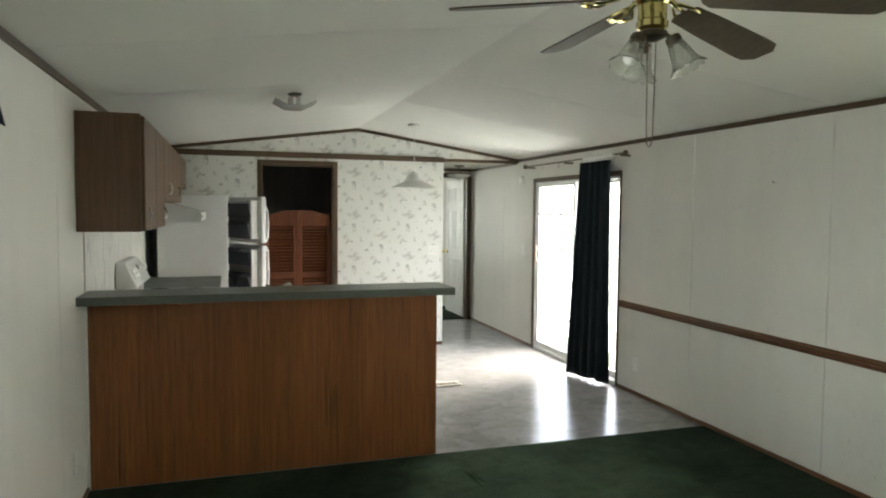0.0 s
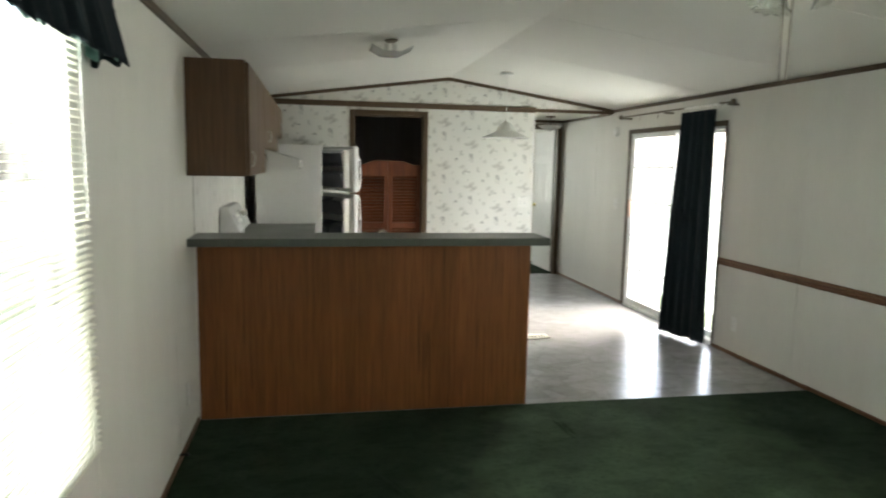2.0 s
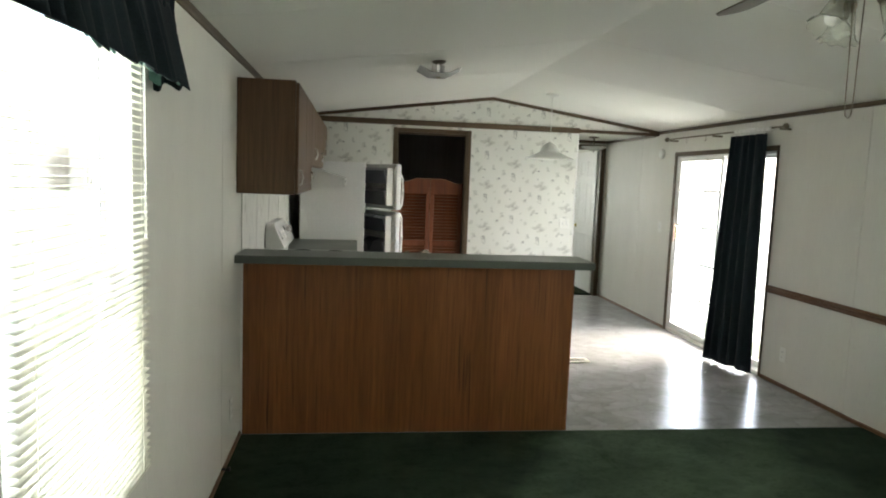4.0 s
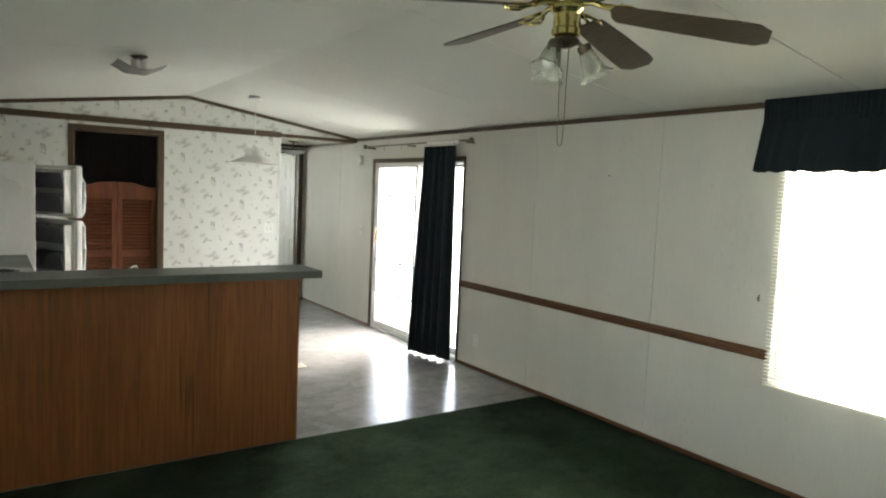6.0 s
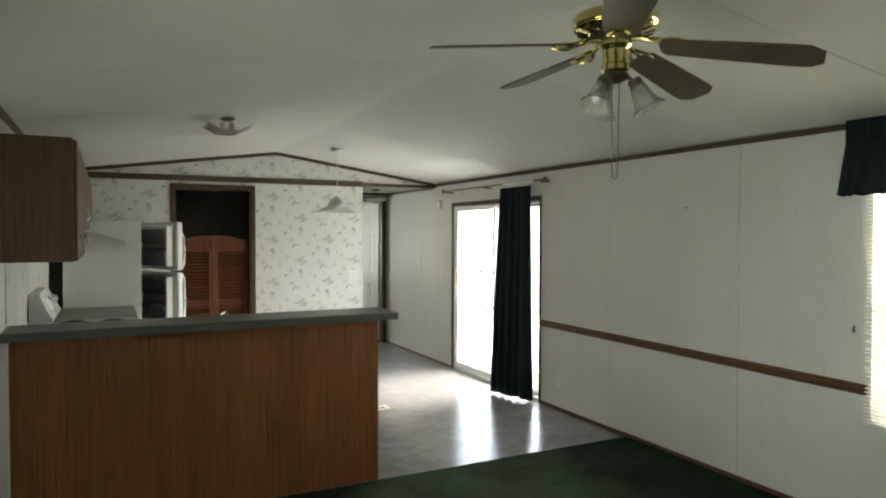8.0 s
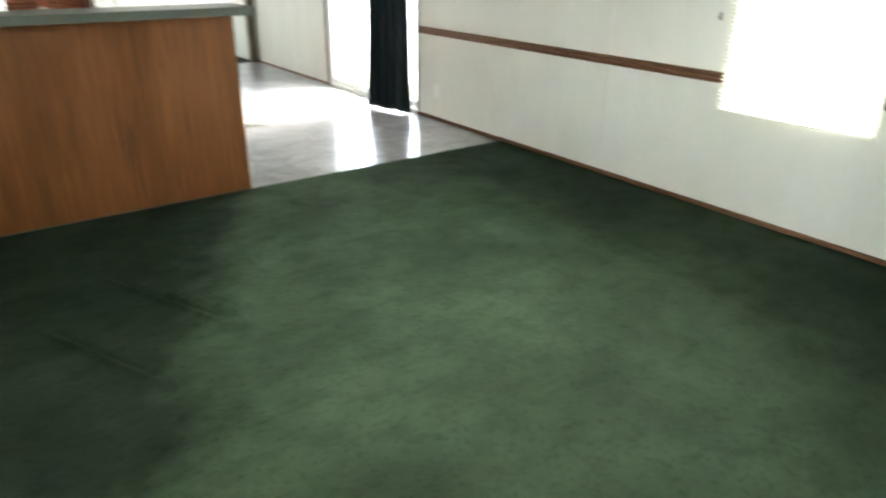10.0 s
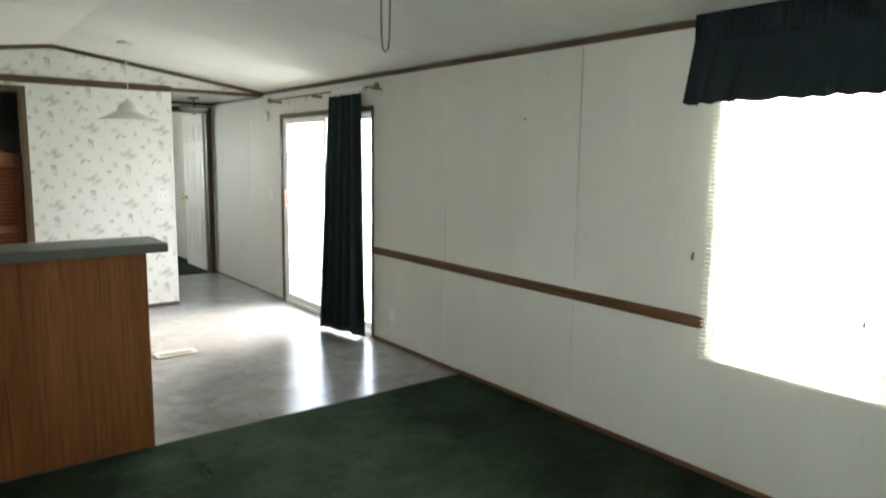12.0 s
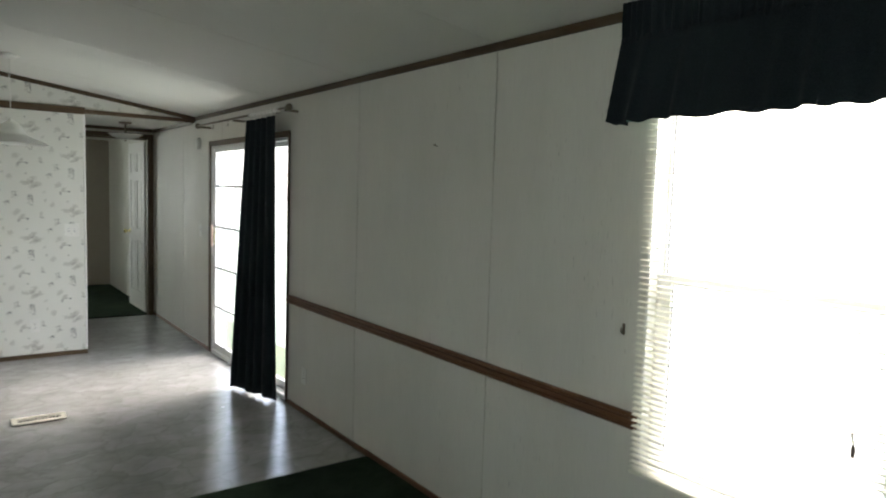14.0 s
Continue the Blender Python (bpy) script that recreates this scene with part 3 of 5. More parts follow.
for x0, x1 in ((0.8, SWING[0] - 0.045), (SWING[1] + 0.045, HALL)):
    box(x0, x1, NORTH - 0.011, NORTH, -0.006, 0.03, bm=b)
tagged(part("baseboard_north", b, TRIM_X), "light brown strip at the foot of the papered wall", "baseboard", kind="structure")
b = bmesh.new()
PROFILE = [(0, 0.716), (0.012, 0.716), (0.016, 0.722), (0.016, 0.730), (0.010, 0.733), (0.010, 0.738), (0.020, 0.741), (0.020, 0.752), (0.010, 0.755), (0.010, 0.759), (0.016, 0.762), (0.016, 0.769), (0.012, 0.774), (0, 0.774)]
for y0, y1 in ((SOUTH, -2.67), (-1.842, 1.145)):
    prism([(EAST - d, z) for d, z in PROFILE], y0, y1, "y", b)
tagged(part("chair_rail", b, RAIL_WOOD), "brown fluted chair rail along the wall", "trim", kind="structure")
b = bmesh.new()
for x1 in (0.0, EAST):
    prism([(x1, roof(x1) - 0.002 - 0.034), (RIDGE, PEAK - 0.002 - 0.034), (RIDGE, PEAK - 0.002), (x1, roof(x1) - 0.002)], NORTH - 0.014, NORTH, "y", b)
tagged(part("trim_gable", b, TRIM_X), "brown strips along the gable slopes", "trim", kind="structure")
b = box(0.0, HALL + 0.005, NORTH - 0.022, NORTH, 2.104, 2.162, bevel=0.003)
box(HALL + 0.006, EAST - 0.012, NORTH - 0.012, NORTH, 2.112, 2.148, bm=b)
tagged(part("trim_beam", b, TRIM_X), "brown horizontal board across the papered wall", "trim", kind="structure")
b = box(HALL - 0.012, HALL + 0.004, NORTH - 0.006, NORTH + 0.012, 0.03, 2.10, bevel=0.002)
tagged(part("trim_corner", b, WHITE), "white corner bead on the papered wall's free edge", "trim", kind="structure")
b = box(HALL, EAST - 0.02, HALL_END - 0.012, HALL_END, FLAT - 0.034, FLAT)
tagged(part("trim_hall", b, TRIM_X), "brown strip across the hall end", "trim", kind="structure")


def casing(name, x0, x1, top, y, label, depth=0.09, width=0.045, both=True):
    """Brown casing and jambs round a doorway in a wall across the room."""
    t = thing(name, (0, 0, 0), label, "door frame", kind="structure")
    for side, a0, a1 in ((-1, x0 - width, x0), (1, x1, x1 + width)):
        part("casing", box(a0, a1, y - 0.014, y - 0.001, -0.006, top + width, bevel=0.003), TRIM_Z, t)
    part("head_casing", box(x0 + 0.0005, x1 - 0.0005, y - 0.014, y - 0.001, top, top + width, bevel=0.003), TRIM_X, t)
    for a0, a1 in ((x0 + 0.001, x0 + 0.013), (x1 - 0.013, x1 - 0.001)):
        part("jamb", box(a0, a1, y - 0.012, y + depth + 0.004, -0.006, top - 0.001), TRIM_Z, t)
    part("head_jamb", box(x0 + 0.0135, x1 - 0.0135, y - 0.012, y + depth + 0.004, top - 0.014, top - 0.002), TRIM_X, t)
    return t


casing("door_frame_1", SWING[0], SWING[1], SWING[3], NORTH, "brown casing round the opening to the dark utility room")
casing("door_frame_2", BED_DOOR[0], BED_DOOR[1], BED_DOOR[3], HALL_END, "brown casing round the bedroom doorway", width=0.05)

# ---- windows, sliding door and their hangings ----
def slider():
    t = thing("door_1", (EAST, 0, 0), "white sliding patio door with white grilles in brown trim, overexposed daylight behind", "sliding door", kind="structure")
    y0, y1, _, z1 = DOOR_HOLE
    for a0, a1 in ((y0 - 0.022, y0), (y1, y1 + 0.045)):
        part("casing", box(-0.014, -0.001, a0, a1, -0.006, z1 + 0.045, bevel=0.003), TRIM_Z, t)
    part("head_casing", box(-0.014, -0.001, y0 + 0.0005, y1 - 0.0005, z1, z1 + 0.045, bevel=0.003), TRIM, t)
    for a0, a1 in ((y0, y0 + 0.01), (y1 - 0.02, y1)):
        part("frame_jamb", box(0.0, 0.11, a0, a1, 0.0, z1, bevel=0.002), WHITE, t)
    part("frame_head", box(0.0, 0.11, y0 + 0.0105, y1 - 0.0205, z1 - 0.02, z1, bevel=0.002), WHITE, t)
    part("sill", box(-0.004, 0.11, y0 + 0.0105, y1 - 0.0205, -0.006, 0.028, bevel=0.003), WHITE, t)
    half = (y1 - y0 - 0.04) / 2
    for k, (a, x) in enumerate(((y0 + 0.0105, 0.07), (y0 + 0.02 + half - 0.02, 0.03))):
        a1, zb, zt, w = a + half + (0.02 if k else 0.0295), 0.03, z1 - 0.022, 0.034 if k else 0.022
        leaf = part("door_panel", box(x - 0.016, x + 0.016, a, a + w, zb, zt, bevel=0.003), WHITE, t, "white framed sliding leaf")
        part("stile", box(x - 0.016, x + 0.016, a1 - w, a1, zb, zt, bevel=0.003), WHITE, leaf)
        for z0, z2 in ((zb, zb + 0.06), (zt - 0.03, zt)):
            part("rail", box(x - 0.015, x + 0.015, a + w + 0.0005, a1 - w - 0.0005, z0, z2, bevel=0.003), WHITE, leaf)
        g = part("pane", box(x - 0.003, x + 0.003, a + w - 0.005, a1 - w + 0.005, zb + 0.055, zt - 0.025), PANE, leaf)
        g.visible_shadow = False
        for z in (0.426, 0.785, 1.155, 1.52) if k else ():
            part("grille_bar", box(x - 0.010, x - 0.004, a + w + 0.001, a1 - w - 0.001, z - 0.008, z + 0.008), WHITE, leaf)
        for f in (1 / 3, 2 / 3) if k else ():
            y = a + w + (a1 - a - 2 * w) * f
            part("grille_bar", box(x - 0.0098, x - 0.0042, y - 0.007, y + 0.007, zb + 0.061, zt - 0.031), WHITE, leaf)
        if k:
            part("handle", box(x - 0.05, x - 0.034, a1 - 0.04, a1 - 0.016, 0.97, 1.17, bevel=0.006, segments=2), COPPER, leaf, "pale copper-coloured pull handle")
            part("lock_plate", box(x - 0.020, x - 0.0165, a1 - 0.042, a1 - 0.012, 0.99, 1.15, bevel=0.001), BRASS, leaf, "brass lock plate")
            for z in (1.00, 1.14):
                part("handle_post", box(x - 0.036, x - 0.0165, a1 - 0.033, a1 - 0.022, z - 0.008, z + 0.008), WHITE, leaf)
    return t


slider()


def window(name, x, out, hole, label, meet=1.265):
    """A white single-hung window: fixed glass above, a framed sash below, in a deep white reveal."""
    y0, y1, z0, z1 = hole
    t = thing(name, (x, 0, 0), label, "window", kind="structure")
    s = lambda d0, d1: sorted((d0 * out, d1 * out))
    for a0, a1 in ((y0, y0 + 0.012), (y1 - 0.012, y1)):
        part("window_frame", box(*s(-0.002, 0.11), a0, a1, z0, z1, bevel=0.002), WHITE, t)
    for a0, a1 in ((z0, z0 + 0.012), (z1 - 0.012, z1)):
        part("window_frame", box(*s(-0.002, 0.11), y0 + 0.012, y1 - 0.012, a0, a1, bevel=0.002), WHITE, t)
    for za, zb, d, w in ((z0 + 0.0125, meet, 0.055, 0.055), (meet - 0.03, z1 - 0.0125, 0.085, 0.008)):
        sash = part("sash", box(*s(d - 0.012, d + 0.012), y0 + 0.0125, y0 + 0.0125 + w, za, zb, bevel=0.002), WHITE, t)
        part("stile", box(*s(d - 0.012, d + 0.012), y1 - 0.0125 - w, y1 - 0.0125, za, zb, bevel=0.002), WHITE, sash)
        for a, c in ((za, za + 0.03), (zb - 0.03, zb)):
            part("rail", box(*s(d - 0.0115, d + 0.0115), y0 + 0.013 + w, y1 - 0.013 - w, a, c, bevel=0.002), WHITE, sash)
        g = part("pane", box(*s(d - 0.002, d + 0.002), y0 + 0.009 + w, y1 - 0.009 - w, za + 0.026, zb - 0.026), PANE, sash)
        g.visible_shadow = False
        for a in (y0 + 0.0135 + w, y1 - 0.0165 - w):
            part("gasket", box(*s(d - 0.004, d - 0.0025), a, a + 0.003, za + 0.031, zb - 0.031), RUBBER, sash, "black glazing strip")
    return t


window("window_1", EAST, 1, EAST_WINDOW, "white double-hung window bleached by daylight")
window("window_2", 0.0, -1, WEST_WINDOW, "white double-hung window bleached by daylight, beside the bar")
# assumed window, out of view, placed to let light into the bedroom
t = thing("assumed_window", (0, BED_N, 0), "unseen bedroom window with a white frame, added to light the room", "window", kind="structure")
for x0, x1, z0, z1 in ((1.65, 1.70, 0.85, 1.95), (2.50, 2.55, 0.85, 1.95), (1.70, 2.50, 0.85, 0.90), (1.70, 2.50, 1.90, 1.95), (1.70, 2.50, 1.38, 1.42)):
    part("window_frame", box(x0, x1, 0.02, 0.08, z0, z1), WHITE, t)
g = part("pane", box(1.70, 2.50, 0.045, 0.05, 0.90, 1.90), PANE, t)
g.visible_shadow = False


def blind(x, s, y0, y1, z0, z1, label):
    """A mini blind with open slats; s points into the room."""
    t = thing("mini_blind", (x, 0, 0), label, "blind")
    w = y1 - y0
    part("headrail", box(*sorted((s * 0.012, s * 0.046)), y0, y1, z1 - 0.03, z1, bevel=0.002), SLAT, t)
    part("bottom_rail", box(*sorted((s * 0.016, s * 0.042)), y0, y1, z0, z0 + 0.011, bevel=0.002), SLAT, t)
    sb = bmesh.new()
    prof = [(-0.0125, -0.0012), (-0.006, 0.0008), (0.0, 0.0014), (0.006, 0.0008), (0.0125, -0.0012)]
    prof = prof + [(p, q - 0.0006) for p, q in reversed(prof)]
    prism([(p, q) for p, q in prof], -w / 2, w / 2, "y", sb)
    me = mesh_of("slat", sb, SLAT)
    n = int((z1 - 0.045 - z0 - 0.02) / 0.0205)
    for k in range(n + 1):
        z = z0 + 0.022 + k * (z1 - 0.05 - z0 - 0.022) / n
        piece("slat", me, t, pose(s * 0.029, (y0 + y1) / 2, z, random.uniform(-0.25, 0.25), s * random.uniform(1.5, 4), random.uniform(-0.2, 0.2)))
    for f in (0.09, 0.5, 0.91):
        y = y0 + w * f
        for d in (0.0155, 0.0425):
            part("ladder_cord", tube([(s * d, y, z0 + 0.01), (s * d, y, z1 - 0.03)], 0.0008, 4), SLAT, t)
    part("tilt_wand", tube([(s * 0.05, y1 - 0.07, z1 - 0.02), (s * 0.052, y1 - 0.072, z1 - 0.62)], 0.0035, 6), CLEAR, t)
    return t


blind(EAST, -1, -2.668, -1.848, 0.576, 1.965, "cream metal mini blind with open slats over the bright window")
blind(0.0, 1, -2.668, -1.868, 0.632, 1.965, "cream metal mini blind with open slats, beside the bar")


def fold_cloth(name, rail, z_top, z_bot, swing, rows, parent, fold=0.032, material=CLOTH, lift=0.012, thick=0.003, seed=1, power=0.8):
    """Cloth in gathers: rail(s, v) gives place and outward way for the run s and the drop v."""
    rnd = random.Random(seed)
    n = 260
    phase, ph = [], 0.0
    amp = [rnd.uniform(0.25, 1.4) for _ in range(60)]
    for i in range(n + 1):
        phase.append(ph)
        ph += (2 * math.pi) * rail.length / n / fold * (1.0 + 1.1 * noise.noise((i * 0.06, seed * 3.1, 0)))
    b = bmesh.new()
    grid = []
    for j in range(rows + 1):
        v = j / rows
        line = []
        for i in range(n + 1):
            p, out = rail(i / n, v)
            a = swing(v) * amp[int(phase[i] / (2 * math.pi)) % 60]
            w = math.sin(phase[i] + 0.5 * math.sin(v * 2.2 + i * 0.02))
            z = z_top + (z_bot - z_top) * v + (lift * noise.noise((i * 0.045, seed, 0)) + 0.5 * lift * w) * v ** 2
            line.append(b.verts.new((p[0] + out[0] * a * w, p[1] + out[1] * a * w, z)))
        grid.append(line)
    for j in range(rows):
        for i in range(n):
            b.faces.new((grid[j][i], grid[j][i + 1], grid[j + 1][i + 1], grid[j + 1][i]))
    ob = part(name, b, material, parent, smooth=True)
    m = ob.modifiers.new("thickness", "SOLIDIFY")
    m.thickness = thick
    return ob


class Rail:
    """A run of straight stretches through points, which may flare outwards with the drop."""

    def __init__(self, points, flare=0.0, feet=None):
        self.points, self.flare, self.feet = points, flare, feet or points
        self.length = sum((Vector(q) - Vector(p)).length for p, q in zip(points, points[1:]))

    def __call__(self, s, v):
        pts = [Vector(p).lerp(Vector(q), v) for p, q in zip(self.points, self.feet)]
        lens = [(q - p).length for p, q in zip(pts, pts[1:])]
        d = s * sum(lens)
        for (p, q), k in zip(zip(pts, pts[1:]), lens):
            if d <= k + 1e-6:
                break
            d -= k
        u = (q - p).normalized()
        return p + u * d, Vector((-u.y, u.x))


def valance(x, s, y0, y1, z0, z1, label, seed, wave=0.006, rise=0.006, fold=0.06):
    t = thing("valance", (x, 0, 0), label, "valance")
    top = [(s * 0.004, y0), (s * 0.075, y0), (s * 0.075, y1), (s * 0.004, y1)]
    feet = [(s * 0.006, y0 - 0.012), (s * 0.118, y0 - 0.012), (s * 0.118, y1 + 0.012), (s * 0.006, y1 + 0.012)]
    band = z1 - 0.115
    fold_cloth("header", Rail(top, feet=top), z1, band - 0.02, lambda v: 0.003 + 0.003 * math.sin(v * 3.14), 6, t, 0.03, seed=seed, lift=0.004)
    fold_cloth("skirt", Rail(top, feet=feet), band, z0, lambda v: 0.004 + wave * v, 14, t, fold, seed=seed + 4, lift=rise)
    inner = [(s * 0.004, y0 + 0.012), (s * 0.056, y0 + 0.012), (s * 0.056, y1 - 0.012), (s * 0.004, y1 - 0.012)]
    foot = [(s * 0.006, y0 + 0.006), (s * 0.092, y0 + 0.006), (s * 0.092, y1 - 0.006), (s * 0.006, y1 - 0.006)]
    fold_cloth("lining", Rail(inner, feet=foot), band, z0 + 0.014, lambda v: 0.002 + 0.5 * (wave - 0.002) * v, 8, t, fold, LINING, seed=seed + 4, lift=rise)
    part("valance_rod", box(*sorted((s * 0.030, s * 0.043)), y0 + 0.012, y1 - 0.012, z1 - 0.07, z1 - 0.045), WHITE, t)
    for y in (y0 + 0.014, y1 - 0.022):
        part("rod_return", box(*sorted((s * 0.001, s * 0.0295)), y, y + 0.008, z1 - 0.07, z1 - 0.045), WHITE, t)
    return t


valance(EAST, -1, -2.765, -1.75, 1.772, 2.172, "dark navy gathered fabric valance above the window", 3, 0.011, 0.006, 0.10)
valance(0.0, 1, -2.78, -1.725, 1.80, 2.155, "dark navy gathered valance with a green lining above the window", 9, 0.018, 0.018, 0.085)

t = thing("curtain", (0, 0, 0), "dark navy floor-length curtain gathered to one side of the patio door", "curtain")
fold_cloth("panel", Rail([(3.945, 1.165), (3.945, 1.685)], feet=[(3.978, 1.155), (3.832, 1.675)]), 2.012, 0.012, lambda v: 0.012 + 0.013 * v, 30, t, 0.085, seed=5, lift=0.02)
t = thing("curtain_rod", (0, 0, 0), "thin pewter curtain rod with ball finials and clip rings", "curtain rod")
part("rod", tube([(3.95, 0.955, 2.052), (3.95, 2.95, 2.052)], 0.008, 10), BRONZE, t)
part("sleeve", tube([(3.95, 1.12, 2.052), (3.95, 1.64, 2.052)], 0.016, 12), PLASTIC, t, "white rod sleeve")
for y in (0.945, 2.962):
    fb = bmesh.new()
    bmesh.ops.create_uvsphere(fb, u_segments=14, v_segments=8, radius=0.025)
    fb.transform(Matrix.Translation((3.95, y, 2.052)))
    part("finial", fb, BRONZE, t, smooth=True)
for y in (1.02, 2.03, 2.90):
    part("bracket", box(3.95, 4.049, y - 0.006, y + 0.006, 2.03, 2.046, bevel=0.002), BRONZE, t)
for k in range(9):
    y = 1.12 + 0.066 * k
    ring = [(3.95 + 0.02 * math.cos(a), y, 2.046 + 0.02 * math.sin(a)) for a in (2 * math.pi * i / 12 for i in range(13))]
    part("ring", tube(ring, 0.0018, 5), STEEL, t)
for y in (2.15, 2.52):
    part("hook", tube([(3.95, y, 2.046), (3.952, y, 2.012), (3.945, y, 2.0)], 0.003, 5), BRONZE, t)

# ---- breakfast bar and kitchen ----
t = thing("breakfast_bar", (0, 0, 0), "breakfast bar faced with orange-brown streaky wood panelling", "bar")
part("front_panel", box(0.012, 1.992, 0.0, 0.012, -0.004, 1.042), BAR_WOOD, t, "vertical-grained brown panel")
part("end_panel", box(1.983, 1.995, 0.0125, 0.10, -0.006, 1.042), BAR_WOOD, t)
part("body", box(0.002, 1.982, 0.0125, 0.10, -0.006, 1.043), WHITE, t)
part("corner_bead", box(1.9925, 1.998, -0.003, 0.010, -0.004, 1.042, bevel=0.001), BAR_WOOD, t)
part("edge_strip", box(0.001, 0.0115, -0.006, 0.004, 0.0, 1.042, bevel=0.002), WHITE, t, "white caulked strip against the wall")
t = thing("bar_countertop", (0, 0, 0), "grey-green laminate bar top with square edges", "countertop")
part("top", box(0.002, 2.044, -0.224, 0.104, 1.0455, 1.090, bevel=0.004, segments=2), LAMINATE, t)
part("front_edge", box(0.002, 2.043, -0.2255, -0.2242, 1.047, 1.0855), LAMINATE, t, "laminate edge band")
part("end_edge", box(2.0442, 2.0455, -0.2235, 0.1035, 1.047, 1.0855), LAMINATE, t, "laminate edge band")

t = thing("base_cabinet", (0, 0, 0), "brown kitchen base cabinets behind the bar", "cabinet")
part("body", box(0.70, 1.975, 0.102, 0.66, 0.09, 0.868), CAB_WOOD, t)
part("kickboard", box(0.70, 1.975, 0.102, 0.60, -0.006, 0.089), CAB_WOOD, t)
for k in range(3):
    d = part("door", box(0.72 + 0.415 * k, 1.115 + 0.415 * k, 0.662, 0.68, 0.12, 0.68, bevel=0.003), CAB_WOOD, t)
    part("drawer_front", box(0.72 + 0.415 * k, 1.115 + 0.415 * k, 0.662, 0.68, 0.70, 0.85, bevel=0.003), CAB_WOOD, t)
    part("handle", tube([(1.07 + 0.415 * k, 0.682, 0.55), (1.07 + 0.415 * k, 0.71, 0.56), (1.07 + 0.415 * k, 0.71, 0.64), (1.07 + 0.415 * k, 0.682, 0.65)], 0.005, 6), BRASS, d)
for y0, y1 in ((0.102, 0.945), (1.715, 2.655)):
    t = thing("base_cabinet", (0, 0, 0), "brown kitchen base cabinet along the wall", "cabinet")
    part("body", box(0.002, 0.61, y0, y1, 0.09, 0.868), CAB_WOOD, t)
    part("kickboard", box(0.002, 0.55, y0, y1, -0.006, 0.089), CAB_WOOD, t)
    n = 2
    w = (y1 - y0) / n
    for k in range(n):
        d = part("door", box(0.612, 0.63, y0 + w * k + 0.012, y0 + w * (k + 1) - 0.012, 0.12, 0.84, bevel=0.003), CAB_WOOD, t)
        part("handle", tube([(0.632, y0 + w * k + 0.05, 0.68), (0.66, y0 + w * k + 0.05, 0.69), (0.66, y0 + w * k + 0.05, 0.77), (0.632, y0 + w * k + 0.05, 0.78)], 0.005, 6), BRASS, d)
t = thing("kitchen_worktop", (0, 0, 0), "grey-green laminate worktop beside the stove", "worktop")
part("top", box(0.002, 0.672, 1.713, 2.66, 0.87, 0.912, bevel=0.004), LAMINATE, t)
part("upstand", box(0.002, 0.02, 1.713, 2.66, 0.9125, 0.965, bevel=0.003), LAMINATE, t)
t = thing("kitchen_worktop", (0, 0, 0), "grey-green laminate worktop with the sink behind the bar", "worktop")
part("top", box(0.002, 0.672, 0.107, 0.947, 0.87, 0.912, bevel=0.004), LAMINATE, t)
part("peninsula_top", box(0.6725, 1.0, 0.107, 0.70, 0.87, 0.912), LAMINATE, t)
part("peninsula_end", box(1.52, 2.0, 0.107, 0.70, 0.87, 0.912), LAMINATE, t)
part("front_strip", box(1.0005, 1.5195, 0.61, 0.70, 0.87, 0.912), LAMINATE, t)
part("back_strip", box(1.0005, 1.5195, 0.107, 0.20, 0.87, 0.912), LAMINATE, t)
t = thing("kitchen_sink", (0, 0, 0), "steel kitchen sink set in the worktop", "sink")
part("rim", box(0.985, 1.535, 0.19, 0.2, 0.9125, 0.918), STEEL, t)
for x0, x1, y0, y1 in ((0.99, 1.53, 0.61, 0.62), (0.985, 0.999, 0.2005, 0.62), (1.52, 1.535, 0.2005, 0.62)):
    part("rim", box(x0, x1, y0, y1, 0.9125, 0.9175), STEEL, t)
part("basin", box(1.002, 1.518, 0.202, 0.608, 0.75, 0.76), STEEL, t)
t = thing("faucet", (1.035, 0.165, 0.9125), "dull bronze kitchen faucet with a low arched spout", "faucet")
part("base", lathe([(0.0, 0), (0.03, 0.0), (0.028, 0.02), (0.018, 0.04), (0.016, 0.09), (0.0, 0.095)], 18), STEEL, t, smooth=True)
part("spout", tube([(0, 0, 0.09), (0.004, 0.004, 0.14), (0.02, 0.03, 0.166), (0.05, 0.08, 0.172), (0.075, 0.14, 0.168), (0.09, 0.18, 0.150), (0.094, 0.19, 0.13)], 0.010, 10), BRONZE, t, smooth=True)
part("lever", tube([(0, -0.005, 0.09), (-0.03, 0.01, 0.155), (-0.06, 0.02, 0.172), (-0.075, 0.022, 0.170)], 0.008, 8), BRONZE, t, smooth=True)

t = thing("backsplash", (0, 0, 0), "streaky off-white splash boards above the worktop", "backsplash", kind="structure")
for y0, y1 in ((0.0, 0.58), (0.583, 1.18), (1.183, 1.80), (1.803, 2.66)):
    part("board", box(0.001, 0.006, y0, y1, 0.967, 1.424), SPLASH, t)
    part("joint_strip", box(0.006, 0.0085, y1 - 0.006, y1 + 0.006, 0.967, 1.424), WHITE, t)


